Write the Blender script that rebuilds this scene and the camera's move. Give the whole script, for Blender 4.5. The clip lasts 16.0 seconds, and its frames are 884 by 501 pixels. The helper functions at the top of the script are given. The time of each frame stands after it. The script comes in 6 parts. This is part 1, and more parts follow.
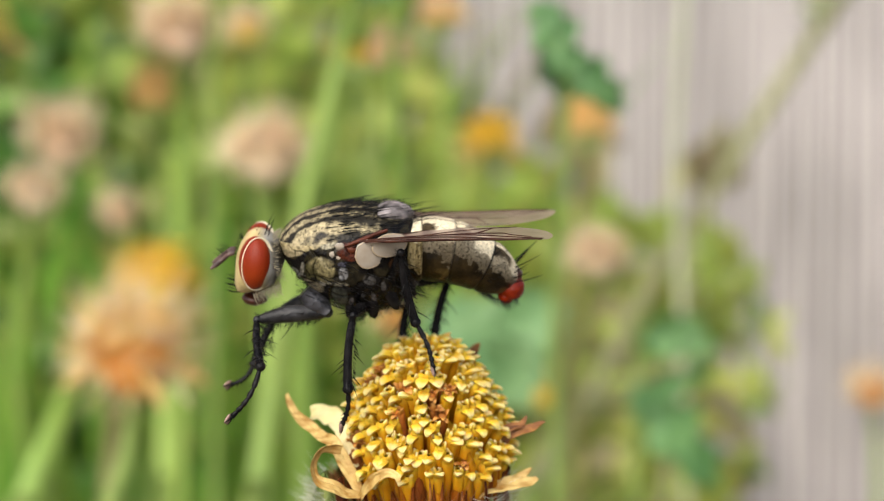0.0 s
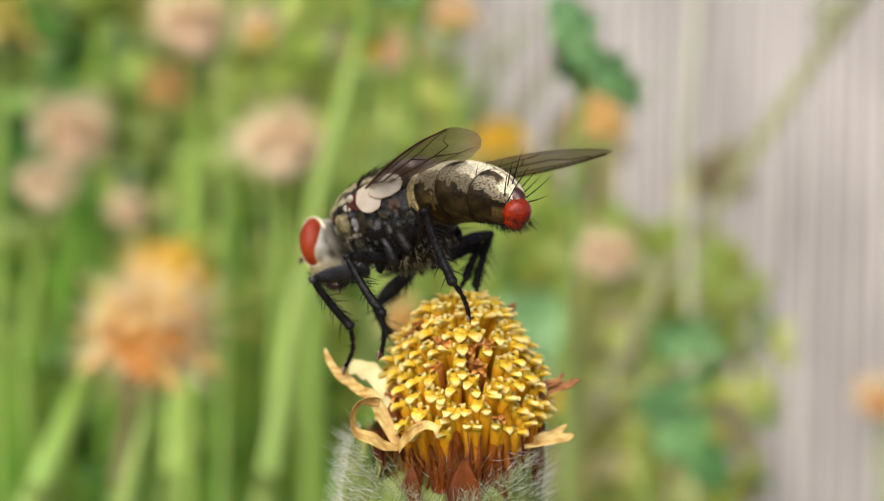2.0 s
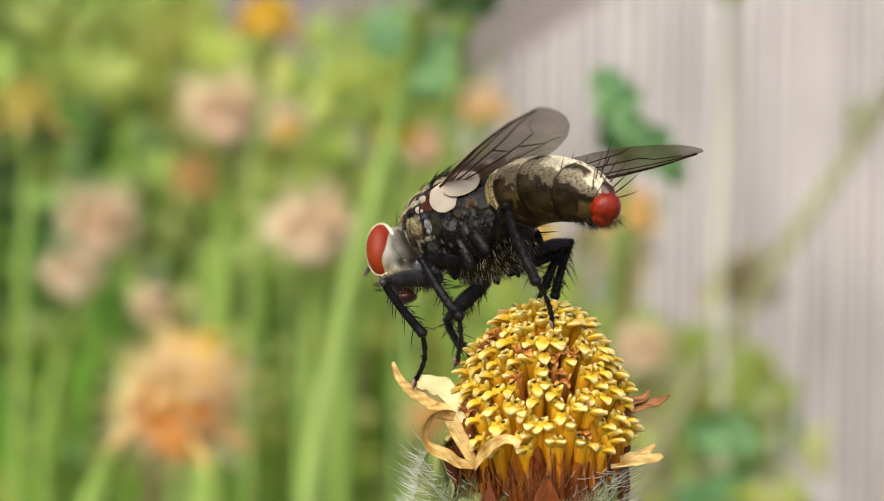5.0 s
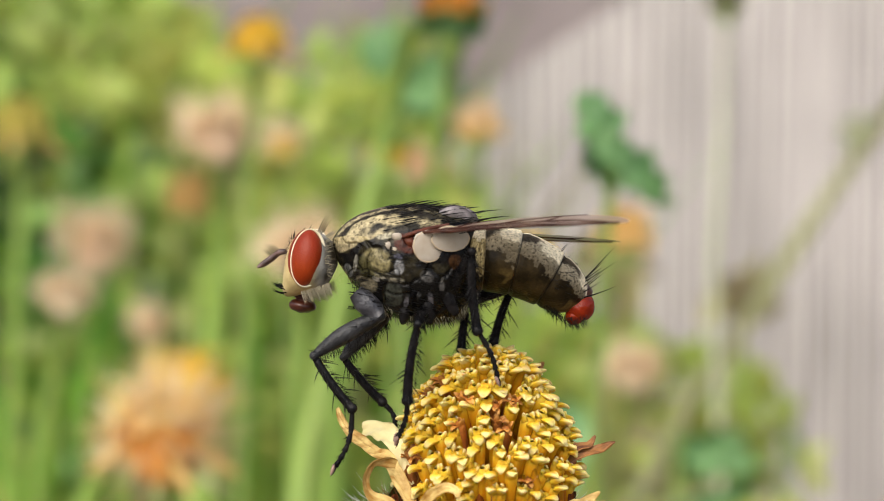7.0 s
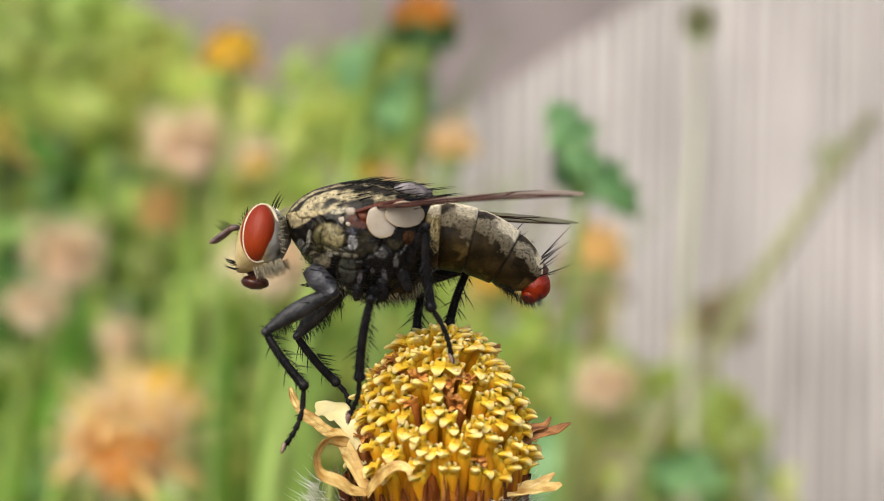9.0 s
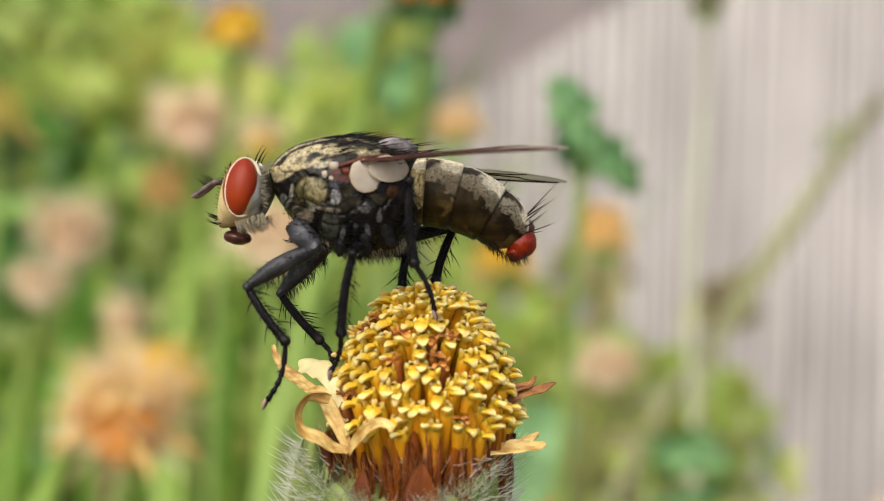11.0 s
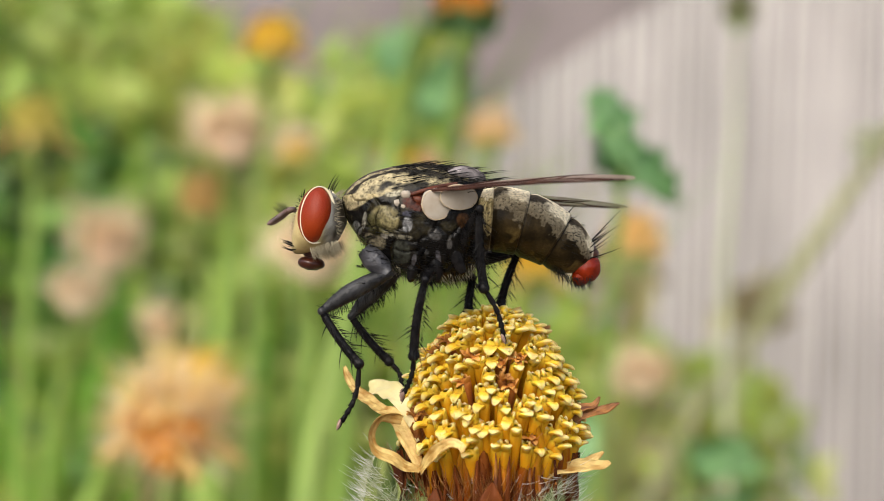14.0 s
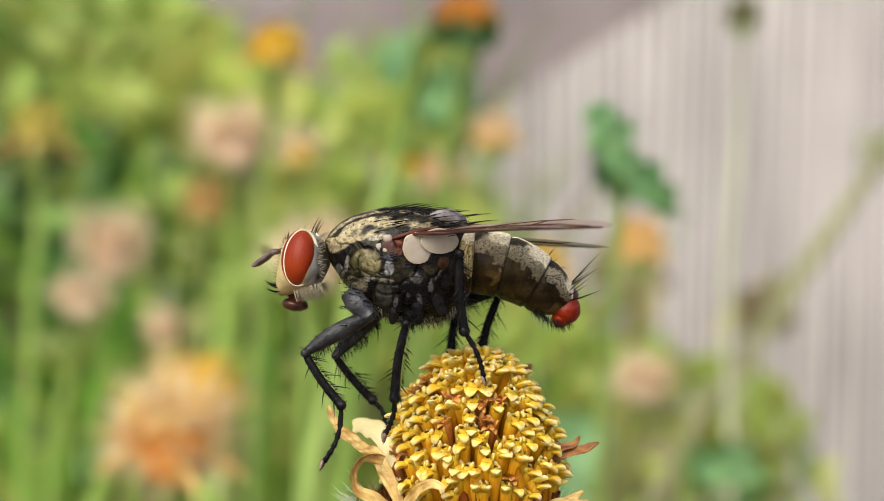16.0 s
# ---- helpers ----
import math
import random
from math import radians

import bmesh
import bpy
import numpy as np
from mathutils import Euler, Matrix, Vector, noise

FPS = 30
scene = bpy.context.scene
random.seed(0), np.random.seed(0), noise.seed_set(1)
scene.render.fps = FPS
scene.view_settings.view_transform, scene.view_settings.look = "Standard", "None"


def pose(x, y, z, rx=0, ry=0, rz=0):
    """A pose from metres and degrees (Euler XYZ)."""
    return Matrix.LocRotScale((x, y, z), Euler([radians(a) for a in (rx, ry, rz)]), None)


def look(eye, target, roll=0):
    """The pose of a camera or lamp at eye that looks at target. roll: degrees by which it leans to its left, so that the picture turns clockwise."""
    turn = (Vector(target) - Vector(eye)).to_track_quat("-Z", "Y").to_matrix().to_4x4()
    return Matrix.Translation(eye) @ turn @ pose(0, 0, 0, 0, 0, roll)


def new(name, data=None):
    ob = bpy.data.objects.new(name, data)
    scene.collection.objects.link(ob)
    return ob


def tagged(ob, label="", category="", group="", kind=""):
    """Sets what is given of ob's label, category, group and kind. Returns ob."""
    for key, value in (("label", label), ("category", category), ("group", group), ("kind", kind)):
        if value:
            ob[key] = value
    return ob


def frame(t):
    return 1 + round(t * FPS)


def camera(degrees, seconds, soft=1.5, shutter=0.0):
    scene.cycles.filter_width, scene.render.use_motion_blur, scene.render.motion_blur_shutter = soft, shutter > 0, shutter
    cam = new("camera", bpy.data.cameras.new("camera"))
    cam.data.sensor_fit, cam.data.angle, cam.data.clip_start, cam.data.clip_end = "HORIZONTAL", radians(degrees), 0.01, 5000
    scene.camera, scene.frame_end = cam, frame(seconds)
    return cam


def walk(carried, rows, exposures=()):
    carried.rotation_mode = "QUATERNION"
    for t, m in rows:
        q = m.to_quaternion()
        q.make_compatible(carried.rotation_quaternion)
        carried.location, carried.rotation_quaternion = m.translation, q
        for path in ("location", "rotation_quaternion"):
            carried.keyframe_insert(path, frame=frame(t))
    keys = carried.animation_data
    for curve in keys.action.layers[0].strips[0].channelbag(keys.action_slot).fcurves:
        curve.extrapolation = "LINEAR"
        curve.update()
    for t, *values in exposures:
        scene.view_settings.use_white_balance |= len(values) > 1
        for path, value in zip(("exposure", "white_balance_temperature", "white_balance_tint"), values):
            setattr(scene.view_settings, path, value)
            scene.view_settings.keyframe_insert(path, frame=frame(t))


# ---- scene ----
# A flesh fly on a withered yellow daisy head, seen from two inches away, with a blurred garden behind.
MM = 0.001

# ---------------------------------------------------------------- camera
cam = camera(32.0, 16.0, soft=0.5)
cam.data.dof.use_dof = True
cam.data.dof.focus_distance = 0.0547
cam.data.dof.aperture_fstop = 50


def eye_pose(x, y, z, yaw, pitch, roll):
    return pose(x * MM, y * MM, z * MM, 0, 0, yaw) @ pose(0, 0, 0, 90 + pitch) @ pose(0, 0, 0, 0, 0, roll)


walk(cam, [
    (0, eye_pose(-1.07, -58.27, 263.43, -0.40, -8.75, -1.33)),
    (0.5, eye_pose(-0.87, -57.76, 263.10, -0.53, -9.01, -1.11)),
    (1, eye_pose(-1.13, -58.37, 262.90, -0.33, -8.72, -1.20)),
    (1.5, eye_pose(-1.19, -58.17, 262.89, -0.26, -8.86, -1.20)),
    (2, eye_pose(-2.55, -59.16, 261.33, -0.34, -8.19, -0.57)),
    (2.5, eye_pose(-3.78, -59.98, 261.66, -0.38, -7.99, -0.48)),
    (3, eye_pose(-4.75, -58.49, 261.87, -0.57, -7.55, -1.00)),
    (3.5, eye_pose(-5.17, -56.47, 260.27, -1.14, -7.06, -0.56)),
    (3.7, eye_pose(-5.64, -56.50, 260.60, -0.04, -5.28, -0.60)),
    (4, eye_pose(-4.25, -56.95, 259.64, 0.26, -4.39, -0.86)),
    (4.2, eye_pose(-4.90, -56.52, 256.72, 0.28, -3.81, -0.18)),
    (6.3, eye_pose(-2.88, -55.27, 257.29, 0.21, -3.89, -0.22)),
    (6.5, eye_pose(-2.42, -55.24, 258.20, 0.39, -3.68, -0.23)),
    (7, eye_pose(-2.50, -55.27, 257.95, 0.53, -3.42, -0.25)),
    (7.5, eye_pose(-2.70, -55.13, 257.92, 0.24, -2.90, -0.47)),
    (8, eye_pose(-1.26, -53.83, 256.62, -0.11, -3.31, 0.15)),
    (8.2, eye_pose(-1.30, -54.36, 256.52, -0.22, -2.99, 0.01)),
    (10.3, eye_pose(-2.35, -54.99, 255.47, -0.43, -2.21, 0.96)),
    (10.5, eye_pose(-2.00, -55.05, 255.64, 0.03, -2.52, 0.60)),
    (11, eye_pose(-0.88, -54.18, 255.16, 0.00, -2.97, 0.68)),
    (11.5, eye_pose(-0.94, -54.62, 256.15, 0.27, -2.73, 0.57)),
    (12, eye_pose(-1.75, -54.62, 253.73, 0.10, -2.59, 0.99)),
    (12.5, eye_pose(-1.48, -54.30, 255.23, 0.41, -2.60, 0.74)),
    (13, eye_pose(-1.62, -55.22, 256.70, 0.80, -2.72, 0.68)),
    (13.5, eye_pose(-1.89, -55.97, 256.89, 0.89, -2.75, 0.67)),
    (14, eye_pose(-2.37, -55.91, 256.04, 0.95, -2.89, 0.50)),
    (14.5, eye_pose(-1.84, -55.68, 256.65, 0.82, -2.81, 0.47)),
    (15, eye_pose(-1.99, -56.70, 256.66, 1.07, -2.58, 0.80)),
    (15.5, eye_pose(-1.51, -56.79, 257.14, 1.06, -2.70, 0.67)),
    (16, eye_pose(-1.41, -56.57, 257.73, 1.27, -3.03, 0.56)),
])

# ---------------------------------------------------------------- light
world = bpy.data.worlds.new("overcast_sky")
scene.world = world
world.use_nodes = True
wn = world.node_tree.nodes
sky = wn.new("ShaderNodeTexSky")
sky.sky_type = "NISHITA"
sky.sun_disc = False
sky.sun_elevation = radians(48)
sky.sun_rotation = radians(200)
sky.air_density, sky.dust_density, sky.ozone_density = 1.0, 4.0, 1.0
wn["Background"].inputs["Strength"].default_value = 0.15
world.node_tree.links.new(sky.outputs[0], wn["Background"].inputs[0])

sun_data = bpy.data.lights.new("sun", "SUN")
sun_data.energy, sun_data.angle, sun_data.color = 1.9, radians(70), (1.0, 0.97, 0.86)
sun = new("sun", sun_data)
sun.matrix_world = look((-0.4, -0.9, 1.1), (0, 0, 0))
scene.view_settings.exposure = 0.70


# ---------------------------------------------------------------- materials
def material(name, base, second=None, rough=0.6, scale=800.0, detail=4.0, bump=0.0, bump_scale=3000.0, metallic=0.0,
             sss=0.0, coat=0.0, trans=0.0, alpha=1.0, attr=None, spec=0.5, stretch=(1, 1, 1), vary=0.0, island=0.0, low=0.35, high=0.65):
    """A principled surface: two colours mixed by noise (or by a colour attribute), with fine relief."""
    m = bpy.data.materials.new(name)
    m.use_nodes = True
    nt = m.node_tree
    p = nt.nodes["Principled BSDF"]
    tc = nt.nodes.new("ShaderNodeTexCoord")
    mp = nt.nodes.new("ShaderNodeMapping")
    mp.inputs["Scale"].default_value = stretch
    nt.links.new(tc.outputs["Object"], mp.inputs[0])
    nz = nt.nodes.new("ShaderNodeTexNoise")
    nz.inputs["Scale"].default_value, nz.inputs["Detail"].default_value = scale, detail
    nt.links.new(mp.outputs[0], nz.inputs["Vector"])
    rp = nt.nodes.new("ShaderNodeValToRGB")
    rp.color_ramp.elements[0].position, rp.color_ramp.elements[1].position = low, high
    rp.color_ramp.elements[0].color, rp.color_ramp.elements[1].color = base, second or base
    nt.links.new(nz.outputs["Fac"], rp.inputs[0])
    colour = rp.outputs[0]
    if attr:
        at = nt.nodes.new("ShaderNodeAttribute")
        at.attribute_name = attr
        mx = nt.nodes.new("ShaderNodeMix")
        mx.data_type, mx.blend_type = "RGBA", "MULTIPLY"
        mx.inputs[0].default_value = 1.0
        nt.links.new(at.outputs["Color"], mx.inputs[6])
        nt.links.new(colour, mx.inputs[7])
        colour = mx.outputs[2]
    if island:
        gi = nt.nodes.new("ShaderNodeNewGeometry")
        hi = nt.nodes.new("ShaderNodeHueSaturation")
        for lo, hi_v, socket in ((1 - island, 1 + island * 0.9, "Value"), (0.5 - 0.07 * island, 0.5 + 0.05 * island, "Hue")):
            mi = nt.nodes.new("ShaderNodeMapRange")
            mi.inputs[3].default_value, mi.inputs[4].default_value = lo, hi_v
            nt.links.new(gi.outputs["Random Per Island"], mi.inputs[0])
            nt.links.new(mi.outputs[0], hi.inputs[socket])
        nt.links.new(colour, hi.inputs["Color"])
        colour = hi.outputs[0]
    if vary:
        oi = nt.nodes.new("ShaderNodeObjectInfo")
        hs = nt.nodes.new("ShaderNodeHueSaturation")
        mr = nt.nodes.new("ShaderNodeMapRange")
        mr.inputs[3].default_value, mr.inputs[4].default_value = 1 - vary, 1 + vary * 0.6
        nt.links.new(oi.outputs["Random"], mr.inputs[0])
        nt.links.new(mr.outputs[0], hs.inputs["Value"])
        nt.links.new(colour, hs.inputs["Color"])
        colour = hs.outputs[0]
    nt.links.new(colour, p.inputs["Base Color"])
    p.inputs["Roughness"].default_value, p.inputs["Metallic"].default_value = rough, metallic
    p.inputs["Specular IOR Level"].default_value = spec
    p.inputs["Coat Weight"].default_value, p.inputs["Coat Roughness"].default_value = coat, 0.15
    p.inputs["Alpha"].default_value = alpha
    if sss:
        p.inputs["Subsurface Weight"].default_value = sss
        p.inputs["Subsurface Radius"].default_value = (0.6, 0.75, 0.5)
        p.inputs["Subsurface Scale"].default_value = 0.0003
    if bump:
        b2 = nt.nodes.new("ShaderNodeTexNoise")
        b2.inputs["Scale"].default_value, b2.inputs["Detail"].default_value = bump_scale, 3
        nt.links.new(mp.outputs[0], b2.inputs["Vector"])
        bp = nt.nodes.new("ShaderNodeBump")
        bp.inputs["Strength"].default_value, bp.inputs["Distance"].default_value = bump, 0.0001
        nt.links.new(b2.outputs["Fac"], bp.inputs["Height"])
        nt.links.new(bp.outputs[0], p.inputs["Normal"])
    if trans:
        tr = nt.nodes.new("ShaderNodeBsdfTranslucent")
        mxs = nt.nodes.new("ShaderNodeMixShader")
        mxs.inputs[0].default_value = trans
        nt.links.new(colour, tr.inputs[0])
        nt.links.new(p.outputs[0], mxs.inputs[1])
        nt.links.new(tr.outputs[0], mxs.inputs[2])
        nt.links.new(mxs.outputs[0], nt.nodes["Material Output"].inputs[0])
    return m


WHITE = (1, 1, 1, 1)
M_CUTICLE = material("thorax_cuticle", (0.6, 0.6, 0.6, 1), WHITE, rough=0.22, scale=5000, bump=0.5, bump_scale=6000, attr="paint", spec=0.14)
M_ABDOMEN = material("abdomen_cuticle", (0.62, 0.62, 0.62, 1), WHITE, rough=0.4, scale=9000, bump=0.3, bump_scale=9000, attr="paint", spec=0.1)
M_LEG = material("leg_black", (0.003, 0.003, 0.0035, 1), (0.012, 0.011, 0.011, 1), rough=0.26, scale=2500, bump=0.5, bump_scale=7000, spec=0.1)
M_FEMUR = material("femur_grey_black", (0.006, 0.006, 0.0065, 1), (0.036, 0.036, 0.038, 1), rough=0.36, scale=1300, bump=0.4, bump_scale=9000, spec=0.22)
M_COXA = material("coxa_grey", (0.012, 0.012, 0.014, 1), (0.085, 0.085, 0.095, 1), rough=0.3, scale=700, bump=0.4, bump_scale=8000, spec=0.35)
M_BRISTLE = material("bristle_black", (0.004, 0.004, 0.004, 1), rough=0.45, spec=0.1)
M_PALE_HAIR = material("pale_hair", (0.34, 0.30, 0.20, 1), rough=0.6)
M_EYE = material("eye_red", (0.17, 0.015, 0.002, 1), (0.30, 0.046, 0.005, 1), rough=0.42, scale=260, bump=0.2, bump_scale=16000, spec=0.2)
M_HEAD = material("head_silver", (0.38, 0.29, 0.12, 1), (0.54, 0.43, 0.20, 1), rough=0.6, scale=1500, bump=0.3, bump_scale=8000, attr="paint")
M_RIM = material("eye_rim_cream", (0.52, 0.46, 0.30, 1), (0.66, 0.60, 0.44, 1), rough=0.5, scale=2000)
M_ANTENNA = material("antenna_brown", (0.035, 0.018, 0.016, 1), (0.12, 0.07, 0.06, 1), rough=0.55, scale=3000)
M_BEAK = material("mouth_brown", (0.025, 0.006, 0.003, 1), (0.075, 0.018, 0.008, 1), rough=0.3, scale=2500)
M_TAIL = material("tail_red", (0.09, 0.004, 0.001, 1), (0.29, 0.024, 0.003, 1), rough=0.26, spec=0.28, low=0.3, high=0.7, scale=1100, bump=0.5, bump_scale=5000)
M_CALYPTER = material("calypter_white", (0.36, 0.29, 0.21, 1), (0.49, 0.44, 0.37, 1), spec=0.25, rough=0.4, scale=900, trans=0.25)
M_CALYPTER_RIM = material("calypter_rim", (0.40, 0.29, 0.17, 1), (0.52, 0.41, 0.27, 1), rough=0.5, scale=2500)
M_HINGE = material("wing_hinge_red", (0.022, 0.006, 0.003, 1), (0.085, 0.02, 0.008, 1), spec=0.2, rough=0.45, scale=1800)
M_VEIN = material("wing_vein", (0.020, 0.007, 0.004, 1), (0.050, 0.018, 0.010, 1), spec=0.15, rough=0.5, scale=2000)
M_WING = material("wing_membrane", (0.16, 0.10, 0.073, 1), (0.26, 0.19, 0.148, 1), rough=0.3, scale=900, alpha=0.7, bump=0.3, bump_scale=1500, spec=0.4)
M_CLAW = material("claw_pad", (0.13, 0.07, 0.055, 1), (0.28, 0.18, 0.145, 1), rough=0.5, scale=3000)

M_COROLLA = material("corolla_yellow", (0.82, 0.79, 0.75, 1), (0.96, 0.94, 0.91, 1), rough=0.6, scale=2600, bump=0.25, bump_scale=6000, sss=0.95, vary=0.14, attr="paint", stretch=(1, 1, 0.4), spec=0.08, trans=0.14)
M_WITHERED = material("floret_withered", (0.7, 0.65, 0.6, 1), (1, 1, 1, 1), rough=0.6, scale=3000, bump=0.5, bump_scale=6000, vary=0.3, attr="paint")
M_PETAL_PALE = material("petal_pale", (0.54, 0.46, 0.19, 1), (0.68, 0.61, 0.32, 1), rough=0.5, scale=600, bump=0.4, bump_scale=3000, sss=0.3)
M_FLORET_BROWN = material("floret_brown", (0.13, 0.03, 0.005, 1), (0.42, 0.16, 0.02, 1), rough=0.6, scale=1500, bump=0.4, bump_scale=6000, vary=0.3)
M_PETAL = material("petal_dry_cream", (0.38, 0.19, 0.03, 1), (0.74, 0.55, 0.20, 1), rough=0.55, scale=1300, bump=0.8, bump_scale=3000, trans=0.25, stretch=(1, 3, 1))
M_PETAL_BROWN = material("petal_dry_brown", (0.11, 0.030, 0.007, 1), (0.40, 0.17, 0.04, 1), rough=0.6, scale=1200, bump=0.9, bump_scale=3000, trans=0.15, stretch=(1, 3, 1))
M_BRACT = material("bract_green", (0.065, 0.105, 0.02, 1), (0.21, 0.24, 0.07, 1), rough=0.8, spec=0.2, scale=1300, bump=0.4, bump_scale=4000, vary=0.2, stretch=(1, 1, 0.3))
M_BRACT_BROWN = material("bract_brown", (0.03, 0.006, 0.0015, 1), (0.15, 0.038, 0.006, 1), rough=0.6, spec=0.12, scale=900, bump=0.4, bump_scale=4000, vary=0.2, stretch=(1, 1, 0.3))
M_HAIR = material("white_hair", (0.72, 0.72, 0.66, 1), (0.84, 0.84, 0.8, 1), rough=0.5, scale=500, trans=0.3)
M_FELT = material("felt_hair", (0.36, 0.42, 0.20, 1), (0.60, 0.63, 0.42, 1), rough=0.7, scale=900, trans=0.3)
M_STEM = material("stem_green", (0.16, 0.25, 0.05, 1), (0.28, 0.38, 0.10, 1), rough=0.6, scale=120, bump=0.3, bump_scale=900, stretch=(1, 1, 0.2))
M_STEM_PALE = material("stem_pale_green", (0.15, 0.26, 0.035, 1), (0.25, 0.36, 0.07, 1), rough=0.6, scale=90, stretch=(1, 1, 0.2))
M_STEM_LIGHT = material("stem_light_green", (0.17, 0.27, 0.045, 1), (0.27, 0.37, 0.09, 1), rough=0.6, scale=90, stretch=(1, 1, 0.2))
M_HEAD_AMBER = material("dry_head_amber", (0.74, 0.47, 0.15, 1), (0.84, 0.64, 0.28, 1), rough=0.7, scale=250)
M_HEAD_LEMON = material("dry_head_lemon", (0.52, 0.46, 0.08, 1), (0.66, 0.58, 0.15, 1), rough=0.7, scale=250)
# darker copy of the leaf green, with the undergrowth's shade put into the colour
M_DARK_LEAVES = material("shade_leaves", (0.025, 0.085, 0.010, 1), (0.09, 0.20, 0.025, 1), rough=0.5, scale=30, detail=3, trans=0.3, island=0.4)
M_STEM_BROWN = material("stem_brown", (0.14, 0.13, 0.04, 1), (0.24, 0.21, 0.07, 1), rough=0.7, scale=100, stretch=(1, 1, 0.2))
M_STRAW = material("straw_olive", (0.17, 0.18, 0.08, 1), (0.27, 0.27, 0.13, 1), rough=0.7, scale=90, stretch=(1, 1, 0.2))
M_FAINT = material("stem_faint", (0.48, 0.52, 0.33, 1), (0.56, 0.58, 0.41, 1), rough=0.7, scale=90, stretch=(1, 1, 0.2))
M_BROWN_LEAVES = material("brown_leaves", (0.13, 0.115, 0.05, 1), (0.28, 0.24, 0.12, 1), rough=0.8, scale=30, island=0.4)
M_DRY = material("dry_grass", (0.17, 0.14, 0.06, 1), (0.36, 0.31, 0.17, 1), rough=0.8, scale=35)
M_LEAF = material("leaf_green", (0.07, 0.19, 0.055, 1), (0.17, 0.34, 0.11, 1), rough=0.45, scale=150, bump=0.3, bump_scale=700, trans=0.3)
M_LEAF_PALE = material("leaf_pale_green", (0.12, 0.27, 0.09, 1), (0.25, 0.43, 0.18, 1), rough=0.5, scale=150, bump=0.3, bump_scale=700, trans=0.3)
M_GRASS = material("grass_green", (0.06, 0.19, 0.014, 1), (0.22, 0.38, 0.045, 1), rough=0.5, scale=30, detail=3, trans=0.35, island=0.45)
M_LEAVES = material("mixed_leaves", (0.11, 0.22, 0.022, 1), (0.40, 0.46, 0.085, 1), rough=0.5, scale=14, detail=3, trans=0.35, island=0.34)
M_HEAD_OCHRE = material("dry_head_ochre", (0.50, 0.33, 0.10, 1), (0.66, 0.47, 0.18, 1), rough=0.7, scale=250)
M_TUBE = material("corolla_tube", (0.50, 0.20, 0.004, 1), (0.74, 0.40, 0.012, 1), rough=0.45, scale=700, bump=0.3, bump_scale=5000, sss=0.3, vary=0.3, stretch=(1, 1, 0.25))
M_GRASS_DARK = material("undergrowth_green", (0.08, 0.19, 0.017, 1), (0.34, 0.46, 0.08, 1), rough=0.6, scale=22, detail=3, trans=0.3, island=0.4)
M_HEAD_ORANGE = material("dry_head_orange", (0.56, 0.20, 0.018, 1), (0.72, 0.34, 0.05, 1), rough=0.7, scale=250)
M_HEAD_YELLOW = material("dry_head_yellow", (0.74, 0.47, 0.02, 1), (0.86, 0.63, 0.08, 1), rough=0.7, scale=250)
M_HEAD_BEIGE = material("dry_head_beige", (0.74, 0.56, 0.34, 1), (0.86, 0.72, 0.50, 1), rough=0.7, scale=250)
M_HEAD_PINK = material("dry_head_pink", (0.74, 0.49, 0.30, 1), (0.85, 0.67, 0.47, 1), rough=0.7, scale=250)
M_BOARD = material("weathered_board", (0.35, 0.325, 0.308, 1), (0.56, 0.52, 0.492, 1), rough=0.8, scale=30, detail=3, bump=0.4, bump_scale=300, stretch=(1, 1, 0.4), low=0.25, high=0.75)


def add_grain(m, period, dark):
    """Fine wavy upright grooves, one every period metres, over the colour that a surface has."""
    nt = m.node_tree
    p = nt.nodes["Principled BSDF"]
    was = p.inputs["Base Color"].links[0].from_socket
    tc, mp, wv, rp, mx = [nt.nodes.new("ShaderNode" + k) for k in ("TexCoord", "Mapping", "TexWave", "ValToRGB", "Mix")]
    mp.inputs["Scale"].default_value = (1, 1, 0.05)
    wv.inputs["Scale"].default_value = 2 * math.pi / (20 * period)
    wv.inputs["Distortion"].default_value, wv.inputs["Detail"].default_value, wv.inputs["Detail Scale"].default_value = 9.0, 2.5, 1.1
    rp.color_ramp.elements[0].position, rp.color_ramp.elements[1].position = 0.25, 0.6
    rp.color_ramp.elements[0].color, rp.color_ramp.elements[1].color = dark, (1, 1, 1, 1)
    mx.data_type, mx.blend_type = "RGBA", "MULTIPLY"
    mx.inputs[0].default_value = 1.0
    nt.links.new(tc.outputs["Object"], mp.inputs[0])
    nt.links.new(mp.outputs[0], wv.inputs["Vector"])
    nt.links.new(wv.outputs["Fac"], rp.inputs[0])
    nt.links.new(was, mx.inputs[6])
    nt.links.new(rp.outputs[0], mx.inputs[7])
    nt.links.new(mx.outputs[2], p.inputs["Base Color"])


add_grain(M_BOARD, 0.0055, (0.40, 0.39, 0.40, 1))

M_PLASTER = material("mauve_plaster", (0.125, 0.102, 0.10, 1), (0.25, 0.212, 0.205, 1), rough=0.9, scale=12, detail=5, bump=0.3, bump_scale=120)
M_SOIL = material("soil", (0.07, 0.05, 0.035, 1), (0.16, 0.12, 0.085, 1), rough=0.95, scale=25, detail=6, bump=0.6, bump_scale=150)


